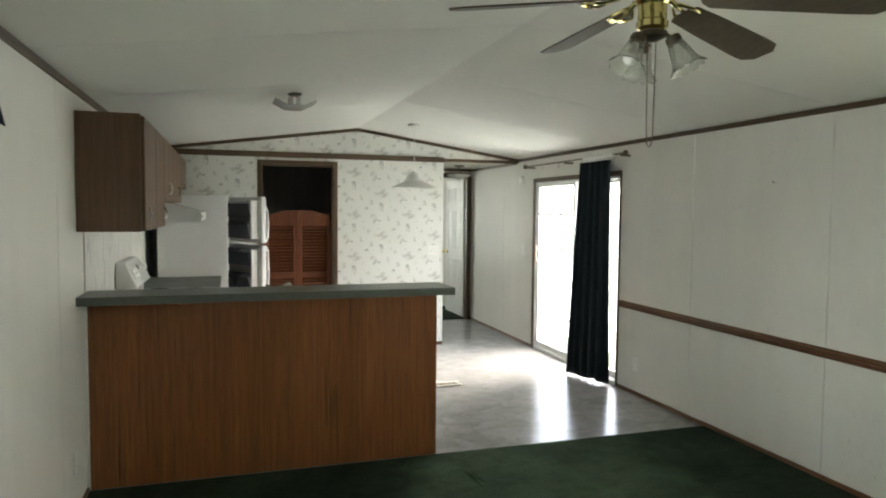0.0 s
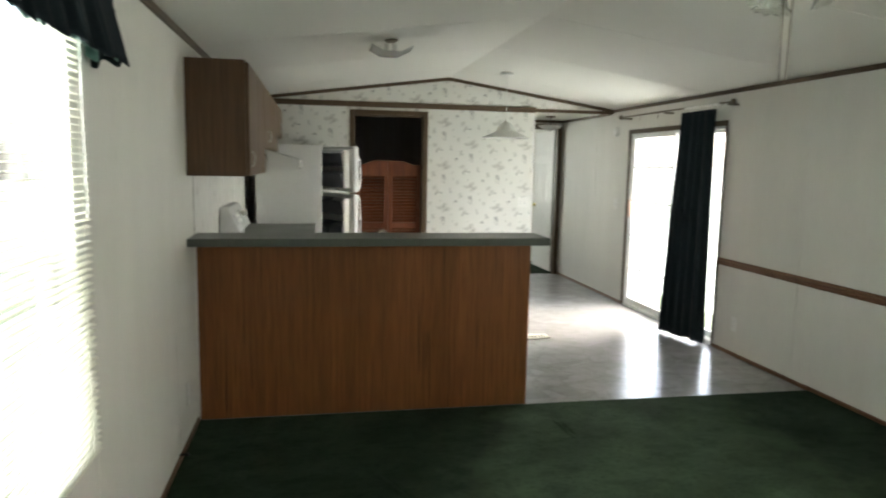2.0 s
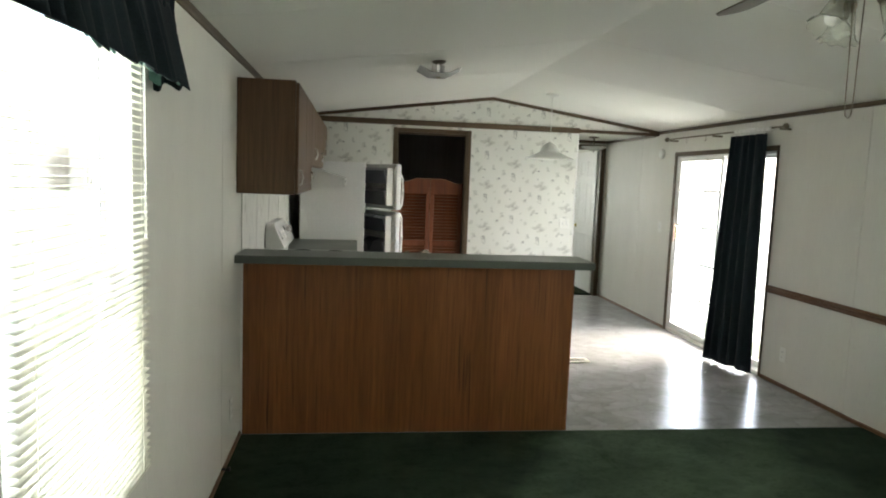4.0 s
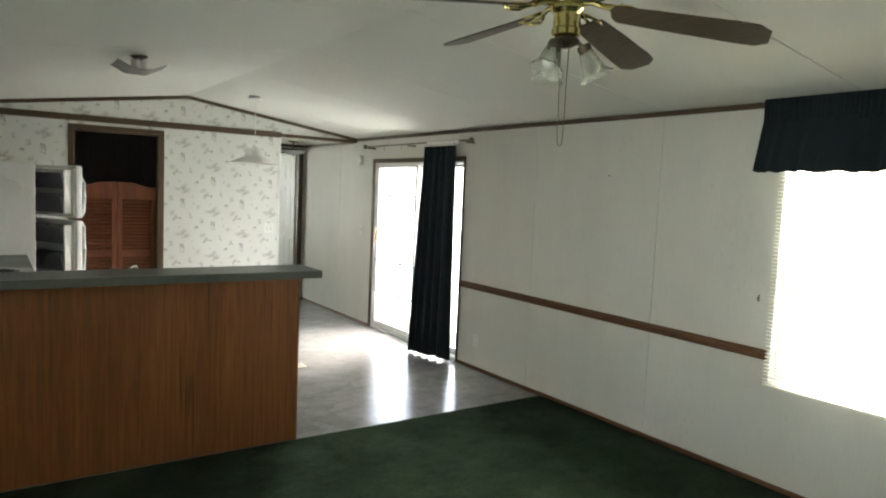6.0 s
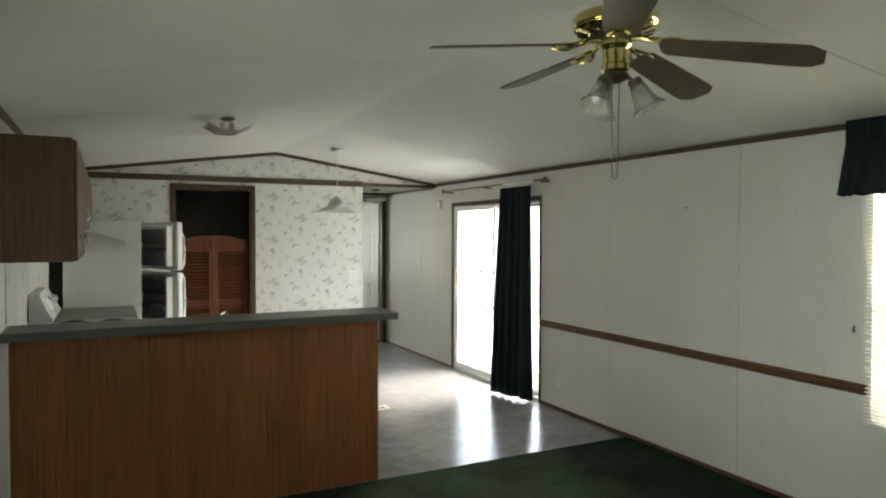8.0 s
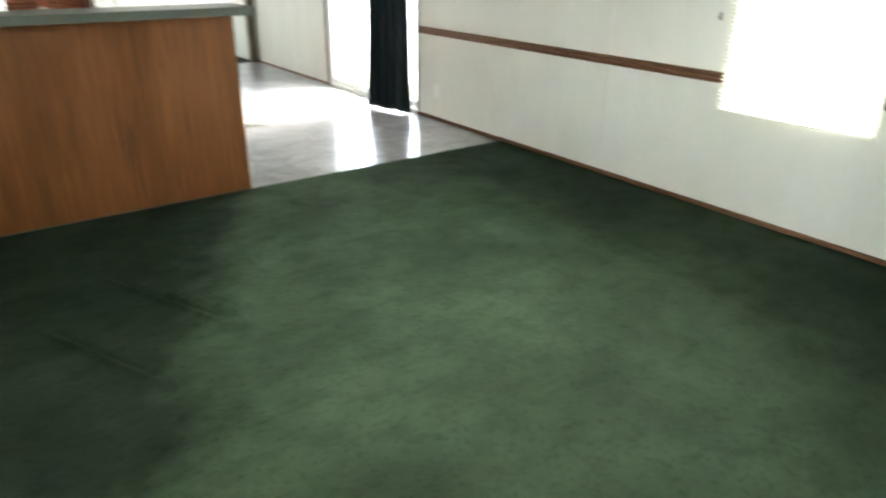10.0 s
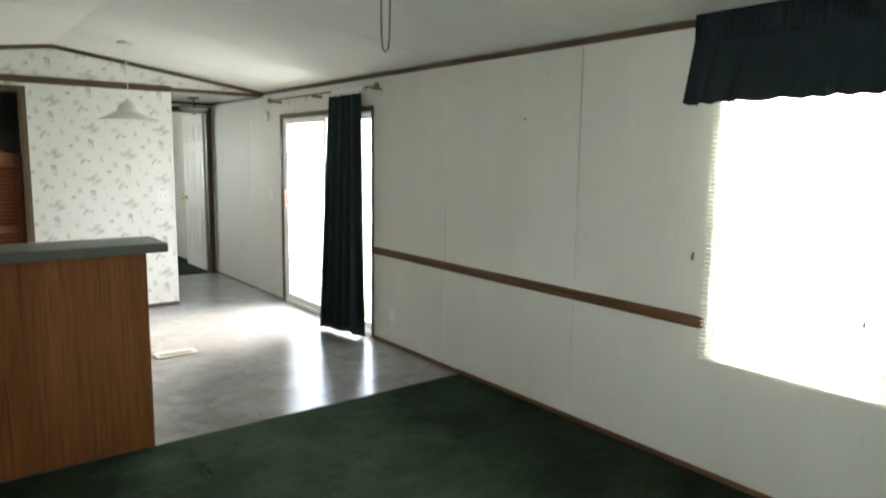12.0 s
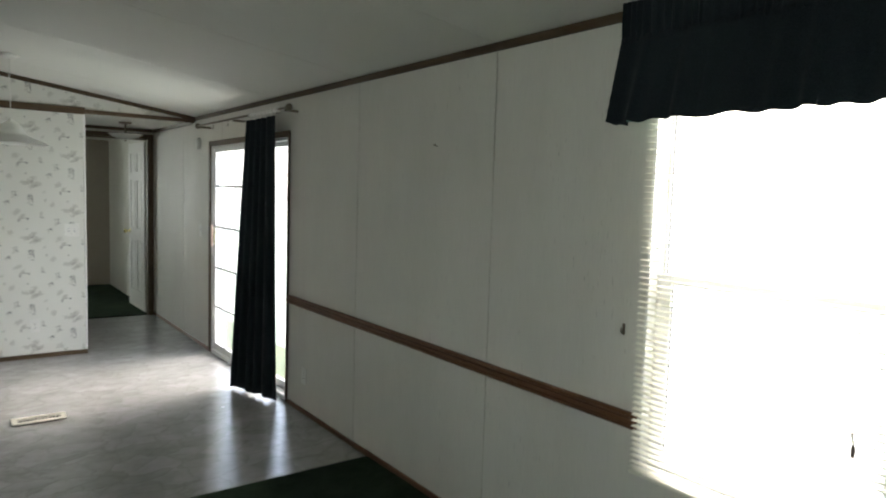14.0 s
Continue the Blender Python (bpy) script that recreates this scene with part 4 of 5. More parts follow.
def wall_cabinet(y0, y1, z0, doors, label, grip=None):
    t = thing("wall_cabinet", (0, 0, 0), label, "cabinet", "kitchen wall cabinets")
    part("body", box(0.002, 0.312, y0, y1 - 0.001, z0, 2.046, bevel=0.002), CAB_WOOD, t)
    w = (y1 - y0) / doors
    for k in range(doors):
        a, c = y0 + w * k + 0.004, y0 + w * (k + 1) - 0.004
        d = part("door", box(0.3125, 0.331, a, c, z0 + 0.004, 2.034, bevel=0.003), CAB_WOOD, t)
        h = c - 0.03 if k % 2 == 0 else a + 0.03
        h = grip if grip else h
        part("handle", tube([(0.332, h, z0 + 0.055), (0.344, h, z0 + 0.060), (0.352, h, z0 + 0.095), (0.344, h, z0 + 0.130), (0.332, h, z0 + 0.135)], 0.0055, 8), STEEL, d, "bright bow handle", smooth=True)
    return t


wall_cabinet(-0.172, 0.40, 1.426, 1, "dark reddish-brown wall cabinet beside the bar", -0.075)
wall_cabinet(0.401, 0.948, 1.426, 1, "dark reddish-brown wall cabinet beside the range hood", 0.83)
wall_cabinet(0.949, 1.712, 1.60, 2, "short reddish-brown wall cabinet above the range hood")
wall_cabinet(1.713, 2.62, 1.60, 2, "reddish-brown wall cabinet above the worktop")
wall_cabinet(2.621, 3.34, 1.74, 2, "short reddish-brown wall cabinet above the refrigerator")

t = thing("range_hood", (0, 0.955, 0), "white enamel range hood under the wall cabinets", "range hood")
part("canopy", prism([(0.003, 1.428), (0.53, 1.446), (0.555, 1.456), (0.562, 1.465), (0.562, 1.528), (0.34, 1.592), (0.003, 1.598)], 0.0, 0.752, "y"), ENAMEL, t)
part("front_lip", box(0.5625, 0.569, 0.01, 0.742, 1.468, 1.524, bevel=0.002), PLASTIC, t, "white control strip")
part("lamp_lens", box(0.10, 0.22, 0.25, 0.5, 1.420, 1.431), FROST, t)
for k in range(2):
    part("switch", box(0.5695, 0.575, 0.08 + 0.06 * k, 0.11 + 0.06 * k, 1.484, 1.508, bevel=0.002), LINER, t)

t = thing("stove", (0, 0.952, 0), "white electric range with coil burners and a low back guard", "stove")
part("body", box(0.02, 0.64, 0.0, 0.758, 0.05, 0.895, bevel=0.004), ENAMEL, t)
part("cooktop", box(0.02, 0.668, 0.0, 0.758, 0.8955, 0.918, bevel=0.006, segments=2), ENAMEL, t)
part("riser", box(0.014, 0.105, 0.03, 0.728, 0.9185, 0.999, bevel=0.003), ENAMEL, t)


def guard_form(x0, x1, inset, bevel):
    """The upright console: rounded top corners, its face leaning back."""
    a, c, lo, hi, r = 0.002 + inset, 0.756 - inset, 1.0, 1.178 - inset, 0.10
    arc = lambda cy, q0: [(cy + r * math.cos(radians(q)), hi - r + r * math.sin(radians(q))) for q in range(q0, q0 + 91, 15)]
    gb = prism([(a, lo), (c, lo)] + arc(c - r, 0) + arc(a + r, 90), x0, x1, "x")
    for v in gb.verts:
        if v.co.x > (x0 + x1) / 2:
            v.co.x -= (v.co.z - lo) * 0.48 * (x1 > 0.05)
    if bevel:
        bmesh.ops.bevel(gb, geom=[e for e in gb.edges if all(v.co.x > 0.03 for v in e.verts)], offset=bevel, segments=3, affect="EDGES", profile=0.6)
    return gb


part("control_panel", guard_form(0.013, 0.152, 0.0, 0.010), ENAMEL, t, "white leaning control console", smooth=True)
part("back_plate", guard_form(0.002, 0.0128, 0.006, 0), RUBBER, t, "black back plate")
fm = pose(0.1125, 0, 1.086, 0, -25.6, 0)
cb = box(-0.004, 0.002, 0.10, 0.36, -0.038, 0.04, bevel=0.002)
cb.transform(fm)
panel = part("clock_panel", cb, LINER, t, "grey keypad panel")
for y in (0.15, 0.22, 0.29):
    for z in (-0.018, 0.018):
        cb = box(0.0022, 0.0045, y - 0.022, y + 0.022, z - 0.010, z + 0.010, bevel=0.001)
        cb.transform(fm)
        part("button", cb, PLASTIC, panel)
cb = box(-0.001, 0.003, 0.42, 0.455, 0.018, 0.05)
cb.transform(fm)
part("display", cb, RUBBER, t)
for y in (0.53, 0.65):
    kb = lathe([(0.0, 0.030), (0.020, 0.029), (0.024, 0.0), (0.0, 0.0)], 16)
    kb.transform(fm @ pose(-0.002, y, 0.01, 0, 90, 0))
    part("knob", kb, PLASTIC, t, smooth=True)
part("oven_door", box(0.6405, 0.67, 0.02, 0.738, 0.25, 0.84, bevel=0.006), ENAMEL, t)
part("oven_handle", tube([(0.671, 0.08, 0.79), (0.71, 0.09, 0.79), (0.71, 0.67, 0.79), (0.671, 0.68, 0.79)], 0.01, 8), ENAMEL, t)
part("drawer", box(0.6405, 0.665, 0.02, 0.738, 0.06, 0.235, bevel=0.005), ENAMEL, t)
for x, y, r in ((0.24, 0.2, 0.08), (0.24, 0.56, 0.1), (0.50, 0.2, 0.1), (0.50, 0.56, 0.08)):
    spiral = [(x + r * k / 70 * math.cos(k * 0.27), y + r * k / 70 * math.sin(k * 0.27), 0.926) for k in range(10, 71)]
    part("burner", tube(spiral, 0.004, 5), RUBBER, t)
for x in (0.06, 0.6):
    for y in (0.04, 0.72):
        part("foot", cylinder(0.015, -0.006, 0.0495, 10, at=(x, y)), RUBBER, t)


def refrigerator():
    t = thing("refrigerator", (0, 0, 0), "white two-door refrigerator with both doors standing ajar", "refrigerator")
    x0, x1, y0, y1, top = 0.112, 0.735, 2.672, 3.335, 1.672
    part("side_panel", box(x0, x1, y0, y0 + 0.03, 0.02, top, bevel=0.004), ENAMEL, t)
    part("side_panel", box(x0, x1, y1 - 0.03, y1, 0.02, top, bevel=0.004), ENAMEL, t)
    part("back_panel", box(x0, x0 + 0.04, y0 + 0.0305, y1 - 0.0305, 0.02, top - 0.001), LINER, t)
    part("top_panel", box(x0 + 0.0405, x1, y0 + 0.0305, y1 - 0.0305, top - 0.04, top), ENAMEL, t)
    part("divider", box(x0 + 0.0405, x1, y0 + 0.0305, y1 - 0.0305, 1.175, 1.235), PLASTIC, t)
    part("bottom_panel", box(x0 + 0.0405, x1, y0 + 0.0305, y1 - 0.0305, 0.02, 0.12), PLASTIC, t)
    for z in (0.42, 0.72, 0.95, 1.42):
        part("shelf", box(x0 + 0.05, x1 - 0.06, y0 + 0.032, y1 - 0.032, z, z + 0.012), FROST if z < 1.2 else PLASTIC, t)
    part("crisper", box(x0 + 0.06, x1 - 0.05, y0 + 0.04, y1 - 0.04, 0.13, 0.33, bevel=0.01), FROST, t)
    for name, z0, z1, zs in (("freezer_door", 1.215, top, (1.26, 1.47)), ("fridge_door", 0.10, 1.195, (0.25, 0.50, 0.75, 0.99))):
        hinge = pose(x1 + 0.012, y1 - 0.004, 0, 0, 0, 27)
        w = 0.655
        db = box(0.0, 0.062, -w, 0.0, z0, z1, bevel=0.018, segments=3)
        d = part(name, db, ENAMEL, t, "white rounded door standing ajar", smooth=True)
        d.matrix_basis = hinge
        part("liner", box(-0.022, -0.0005, -w + 0.03, -0.03, z0 + 0.03, z1 - 0.03, bevel=0.008), PLASTIC, d)
        part("liner_rib", box(-0.090, -0.0225, -w + 0.032, -w + 0.048, z0 + 0.04, z1 - 0.04, bevel=0.006), PLASTIC, d)
        for a, c in ((-w + 0.018, -w + 0.029), (-0.029, -0.018)):
            part("gasket", box(-0.010, -0.0005, a, c, z0 + 0.02, z1 - 0.02), PLASTIC, d)
        for z in zs:
            # tall dark bins fill the door gap with painted shade
            part("door_bin", prism([(-0.085, z), (-0.0225, z), (-0.0225, z + 0.165), (-0.115, z + 0.135)], -w + 0.0485, -0.06, "y"), BIN_SHADE, d, "door bin, dark grey for the shade inside the refrigerator")
        lo, hi = (z0 + 0.01, z0 + 0.36) if name == "freezer_door" else (z1 - 0.50, z1 - 0.01)
        part("door_handle", tube([(0.058, -w + 0.03, lo), (0.088, -w + 0.028, lo + 0.05), (0.095, -w + 0.028, (lo + hi) / 2), (0.088, -w + 0.028, hi - 0.05), (0.058, -w + 0.03, hi)], 0.014, 10), ENAMEL, d, smooth=True)
    for x in (0.18, 0.68):
        for y in (y0 + 0.06, y1 - 0.06):
            part("foot", cylinder(0.02, -0.006, 0.0195, 10, at=(x, y)), RUBBER, t)
    return t


refrigerator()


# ---- doors ----
def saloon_leaf(x, w, hand, label):
    """A louvred cafe door whose top sweeps down from the middle."""
    t = thing("swing_door", (x, NORTH + 0.05, 0), label, "swing door", "pair of swing doors")
    lo, sill, hi = 0.30, 1.47, 1.54
    f = lambda u: hi - 0.042 * (lambda q: q * q * (3 - 2 * q))(min(max((u - 0.38) / 0.42, 0.0), 1.0))
    pts = [(0.001, sill - 0.10), (w - 0.001, sill - 0.10)] + [(w * (1 - k / 14) * 0.996 + 0.001, f(1 - k / 14 if hand > 0 else k / 14)) for k in range(15)]
    part("top_rail", prism(pts, -0.013, 0.013, "y"), LOUVER_WOOD, t)
    for a, c in ((0.001, 0.045), (w - 0.045, w - 0.001)):
        part("stile", box(a, c, -0.014, 0.014, lo, sill - 0.1005, bevel=0.003), LOUVER_WOOD, t)
    part("bottom_rail", box(0.0455, w - 0.0455, -0.013, 0.013, lo, lo + 0.09, bevel=0.003), LOUVER_WOOD, t)
    part("middle_rail", box(0.0455, w - 0.0455, -0.013, 0.013, 0.80, 0.86, bevel=0.003), LOUVER_WOOD, t)
    me = mesh_of("louver", box(-(w - 0.09) / 2, (w - 0.09) / 2, -0.021, 0.021, -0.0045, 0.0045, bevel=0.003), LOUVER_WOOD)
    for z0, z1 in ((lo + 0.11, 0.79), (0.88, sill - 0.11)):
        n = int((z1 - z0) / 0.034)
        for k in range(n + 1):
            piece("louver", me, t, pose(w / 2, 0, z0 + (z1 - z0) * k / n, 40, 0, 0))
    for z in (0.42, 1.18):
        hx = 0.0 if hand > 0 else w
        part("hinge", cylinder(0.008, z, z + 0.08, 10, at=(hx + (-0.005 if hand > 0 else 0.005), 0)), BRASS, t)
    return t


half = (SWING[1] - SWING[0] - 0.026) / 2 - 0.009
saloon_leaf(SWING[0] + 0.013 + 0.008, half, -1, "red-brown louvred cafe swing door with a curved top")
saloon_leaf(SWING[1] - 0.013 - 0.008 - half, half, 1, "red-brown louvred cafe swing door with a curved top")

t = thing("bedroom_door", (3.992, HALL_END + 0.098, 0), "white six-panel interior door standing open into the bedroom", "door", turn=1.2)
W, T, ZT = 0.755, 0.035, 2.005
part("door_leaf", box(-T + 0.006, -0.006, 0.0, W, 0.015, ZT), WHITE, t)
holes = []
for a0, a1 in ((0.11, 0.335), (0.42, 0.645)):
    holes += [(a0, a1, 1.66, 1.88), (a0, a1, 0.98, 1.56), (a0, a1, 0.22, 0.84)]
for side in (0, 1):
    fb = bmesh.new()
    for p, q, z0, z1 in rests((0.0, 0.015), (W, ZT), holes):
        box(*((-0.0058, 0.0) if side else (-T, -T + 0.0058)), p, q, z0, z1, bm=fb)
    part("stiles_and_rails", fb, WHITE, t)
    for a0, a1, z0, z1 in holes:
        part("raised_panel", box(*((-0.0058, -0.001) if side else (-T + 0.001, -T + 0.0058)), a0 + 0.022, a1 - 0.022, z0 + 0.022, z1 - 0.022, bevel=0.004), WHITE, t)
for s in (-T - 0.001, 0.001):
    kb = lathe([(0.0, 0.0), (0.03, 0.0), (0.028, 0.008), (0.011, 0.014), (0.011, 0.035), (0.026, 0.045), (0.028, 0.062), (0.018, 0.072), (0.0, 0.074)], 18)
    kb.transform(pose(s, W - 0.065, 0.93, 0, 90 if s > 0 else -90, 0))
    part("door_knob", kb, BRASS, t, smooth=True)
for z in (0.2, 1.0, 1.78):
    part("hinge", cylinder(0.007, z, z + 0.09, 10, at=(0.006, -0.006)), BRONZE, t)

# ---- lamps and fan ----
def dish_light(loc, top, label):
    """A ceiling lamp: brass canopy and stem with a bent glass dish."""
    t = thing("ceiling_light", loc, label, "ceiling light", "ceiling lights")
    part("canopy", lathe([(0.0, top), (0.05, top), (0.05, top - 0.006), (0.03, top - 0.018), (0.0, top - 0.018)], 20), BRONZE, t, smooth=True)
    for x in (-0.014, 0.014):
        part("stem", cylinder(0.005, -0.018, top - 0.0185, 8, at=(x, 0)), BRONZE, t)
    for x in (-0.026, 0.026):
        sb = cylinder(0.017, 0.018, 0.062, 12)
        sb.transform(Matrix.Translation((x, 0, 0)))
        part("socket", sb, PLASTIC, t)
    db = bmesh.new()
    n, a = 14, 0.138
    g = [[db.verts.new((-a + 2 * a * i / n, -a + 2 * a * j / n, 0.042 * max(0.0, abs(-1 + 2 * i / n) - 0.4) / 0.6 + 0.008 * (-1 + 2 * j / n) ** 2 - 0.014)) for i in range(n + 1)] for j in range(n + 1)]
    for j in range(n):
        for i in range(n):
            db.faces.new((g[j][i], g[j][i + 1], g[j + 1][i + 1], g[j + 1][i]))
    dish = part("glass_dish", db, FROST, t, "bent frosted glass dish", smooth=True)
    m = dish.modifiers.new("thickness", "SOLIDIFY")
    m.thickness = 0.004
    part("nut", lathe([(0.0, -0.024), (0.008, -0.023), (0.009, -0.019), (0.0, -0.0185)], 10), BRASS, t)
    return t


dish_light((1.175, 0.6, 2.236), roof(1.175) - 2.236, "square bent-glass ceiling light on a short stem over the kitchen")
t = thing("hall_light", (3.60, 4.25, 1.985), "shallow white glass hall ceiling light", "ceiling light")
part("canopy", lathe([(0.0, FLAT - 1.985), (0.065, FLAT - 1.985), (0.06, FLAT - 2.0), (0.01, FLAT - 2.01), (0.01, 0.0), (0.0, 0.0)], 20), BRONZE, t, smooth=True)
part("glass_dish", lathe([(0.0, -0.02), (0.06, -0.015), (0.12, 0.004), (0.165, 0.032), (0.163, 0.036), (0.118, 0.008), (0.06, -0.010), (0.0, -0.015)], 32), FROST, t, smooth=True)
part("finial", lathe([(0.0, -0.04), (0.009, -0.035), (0.009, -0.022), (0.0, -0.021)], 12), BRONZE, t)
t = thing("utility_light", (1.46, 4.2, FLAT), "dim unlit ceiling light of the utility room", "ceiling light")
part("dish", lathe([(0.0, -0.085), (0.08, -0.078), (0.13, -0.045), (0.14, -0.001), (0.0, -0.001)], 24), FROST, t, smooth=True)

t = thing("pendant_light", (2.495, 2.40, 1.782), "white pendant lamp with a wide shallow shade over the dining corner", "pendant light")
top = roof(2.495) - 1.782
part("canopy", lathe([(0.0, top), (0.062, top + 0.0), (0.062, top - 0.020), (0.03, top - 0.032), (0.0, top - 0.034)], 24), PLASTIC, t, smooth=True)
part("cord", tube([(0, 0, 0.13), (0.002, 0, 0.3), (-0.001, 0, 0.45), (0, 0, top - 0.02)], 0.004, 8), PLASTIC, t)
part("shade", lathe([(0.018, 0.150), (0.030, 0.142), (0.055, 0.128), (0.076, 0.104), (0.086, 0.078), (0.092, 0.062), (0.112, 0.048), (0.235, -0.006), (0.232, -0.009), (0.108, 0.041), (0.087, 0.056), (0.080, 0.078), (0.070, 0.100), (0.050, 0.122), (0.016, 0.142)], 40), PLASTIC, t, smooth=True)
part("socket", lathe([(0.0, 0.02), (0.02, 0.02), (0.021, 0.13), (0.012, 0.17), (0.0, 0.175)], 14), PLASTIC, t, smooth=True)


def ceiling_fan():
    x, y, z, k = 2.008, -2.205, 2.194, 0.95
    t = thing("ceiling_fan", (x, y, z), "five-blade ceiling fan with polished brass motor and tulip glass lights", "ceiling fan")
    t.scale = (k, k, k)
    top = (roof(x) - z - 0.001) / k
    part("canopy", lathe([(0.0, top), (0.078, top), (0.080, top - 0.006), (0.077, top - 0.022), (0.068, top - 0.044), (0.054, top - 0.064), (0.045, top - 0.072), (0.041, top - 0.074), (0.0, top - 0.074)], 40), BRASS, t, smooth=True)
    part("canopy_ring", lathe([(0.012, top - 0.0745), (0.040, top - 0.0745), (0.042, top - 0.080), (0.039, top - 0.087), (0.012, top - 0.089)], 32), BRONZE, t, smooth=True)
    part("downrod", cylinder(0.012, 0.115, top - 0.03, 14), BRONZE, t)
    part("motor_housing", lathe([(0.0, 0.124), (0.06, 0.123), (0.135, 0.121), (0.147, 0.116), (0.151, 0.110), (0.151, 0.082), (0.146, 0.077), (0.146, 0.074), (0.150, 0.070), (0.14, 0.060), (0.10, 0.050), (0.06, 0.044), (0.0, 0.044)], 48), BRASS, t, smooth=True)
    part("vent_ring", lathe([(0.062, 0.043), (0.088, 0.046), (0.092, 0.042), (0.062, 0.035)], 40), BRONZE, t, smooth=True)
    for k in range(16):
        vb = box(0.100, 0.138, -0.005, 0.005, -0.002, 0.003, bevel=0.001)
        vb.transform(pose(0, 0, 0.049, 0, 0, 22.5 * k) @ pose(0.10, 0, 0, 0, -16, 0) @ pose(-0.10, 0, 0))
        part("vent_slot", vb, RUBBER, t)
    part("hub", lathe([(0.0, 0.036), (0.058, 0.034), (0.06, 0.012), (0.05, 0.0), (0.045, -0.004), (0.045, -0.05), (0.05, -0.055), (0.05, -0.075), (0.035, -0.082), (0.0, -0.082)], 36), BRASS, t, smooth=True)
    part("light_collar", lathe([(0.034, -0.0825), (0.05, -0.09), (0.046, -0.105), (0.02, -0.118), (0.0, -0.12)], 24), BRONZE, t, smooth=True)
    # blades: rounded wooden paddles with clipped ends on scrolled brass irons
    out = [(0.17, -0.054), (0.30, -0.062), (0.56, -0.072), (0.625, -0.071), (0.664, -0.038), (0.664, 0.038), (0.625, 0.071), (0.56, 0.072), (0.30, 0.062), (0.17, 0.054), (0.155, 0.028), (0.155, -0.028)]
    bb = prism(out, -0.003, 0.003, "z")
    bmesh.ops.bevel(bb, geom=[e for e in bb.edges if abs(e.verts[0].co.z - e.verts[1].co.z) < 1e-6], offset=0.001, segments=1, affect="EDGES")
    blade = mesh_of("blade", bb, BLADE)
    ib = tube([(0.05, 0.0, 0.022), (0.09, 0.0, 0.02), (0.125, 0.0, 0.006)], 0.010, 8)
    for s in (-1, 1):
        tube([(0.115, s * 0.004, 0.010), (0.135, s * 0.022, 0.004), (0.165, s * 0.04, -0.006), (0.20, s * 0.038, -0.008), (0.222, s * 0.02, -0.007), (0.205, s * 0.006, -0.007), (0.185, s * 0.014, -0.007)], 0.006, 6, ib)
    tube([(0.12, 0, 0.006), (0.17, 0, -0.007), (0.235, 0, -0.007)], 0.007, 6, ib)
    iron = mesh_of("blade_iron", ib, BRASS, True)
    for k in range(5):
        a = 160.9 - 72 * k + (4.0 if k == 1 else 0.0)
        arm = piece("blade_iron", iron, t, pose(0, 0, 0.011, 0, 0, a))
        sag = -0.05 * math.cos(radians(a)) + 0.036 * math.sin(radians(a))
        bl = piece("blade", blade, arm, pose(0, 0, 0.01, -13, (6.6, 5.0, 5.8, 7.8, 3.4)[k] - math.degrees(sag), 0))
        tagged(bl, "dark walnut fan blade")
        for px, py in ((0.19, 0.028), (0.19, -0.028), (0.225, 0.0)):
            sc = lathe([(0.0, -0.0065), (0.004, -0.006), (0.005, -0.0035), (0.0, -0.003)], 8)
            sc.transform(pose(0, 0, 0, -13, 0, 0) @ Matrix.Translation((px, py, 0)))
            part("screw", sc, BRASS, arm)
    # three tulip lights
    for k, a in enumerate((196.0, 316.0, 76.0)):
        m = pose(0, 0, -0.098, 0, 0, a) @ pose(0.018, 0, 0, 0, 0, 0)
        ab = tube([(0.0, 0, 0.0), (0.03, 0, -0.004), (0.045, 0, -0.018)], 0.008, 8)
        ab.transform(m)
        arm = part("lamp_arm", ab, BRONZE, t, smooth=True)
        tilt = m @ pose(0.045, 0, -0.012, 0, 180 - 27, 0) @ Matrix.Diagonal((0.9, 0.9, 0.9, 1))
        cb = lathe([(0.0, 0.0), (0.026, 0.0), (0.029, 0.012), (0.027, 0.03), (0.0, 0.03)], 18)
        cb.transform(tilt)
        part("socket", cb, BRONZE, arm, smooth=True)
        gb = lathe([(0.026, 0.02), (0.030, 0.032), (0.036, 0.055), (0.041, 0.08), (0.046, 0.10), (0.056, 0.118), (0.066, 0.128), (0.0645, 0.130), (0.054, 0.121), (0.0435, 0.102), (0.0385, 0.08), (0.0335, 0.055), (0.028, 0.034), (0.024, 0.022)], 40)
        for v in gb.verts:
            r, ang = math.hypot(v.co.x, v.co.y), math.atan2(v.co.y, v.co.x)
            if v.co.z > 0.09:
                w = (v.co.z - 0.09) / 0.04
                f = 1 + 0.05 * w * math.cos(10 * ang)
                v.co.x, v.co.y = v.co.x * f, v.co.y * f
                v.co.z += 0.004 * w * math.cos(10 * ang)
        gb.transform(tilt)
        part("glass_shade", gb, CLEAR, arm, "ribbed clear tulip glass shade", smooth=True)
        ub = lathe([(0.0, 0.032), (0.012, 0.033), (0.013, 0.05), (0.024, 0.075), (0.028, 0.092), (0.022, 0.11), (0.01, 0.118), (0.0, 0.119)], 18)
        ub.transform(tilt)
        part("bulb", ub, BULB, arm, smooth=True)
    side = Vector((0.72, -0.69, 0))
    loop = [side * w + Vector((0, 0, z)) for w, z in ((-0.014, -0.10), (-0.012, -0.25), (-0.010, -0.42), (-0.007, -0.452), (0.0, -0.46), (0.007, -0.452), (0.010, -0.42), (0.012, -0.25), (0.014, -0.10))]
    part("pull_chain", tube(loop, 0.002, 6), BRONZE, t, "thin looped pull chain")
    return t


ceiling_fan()

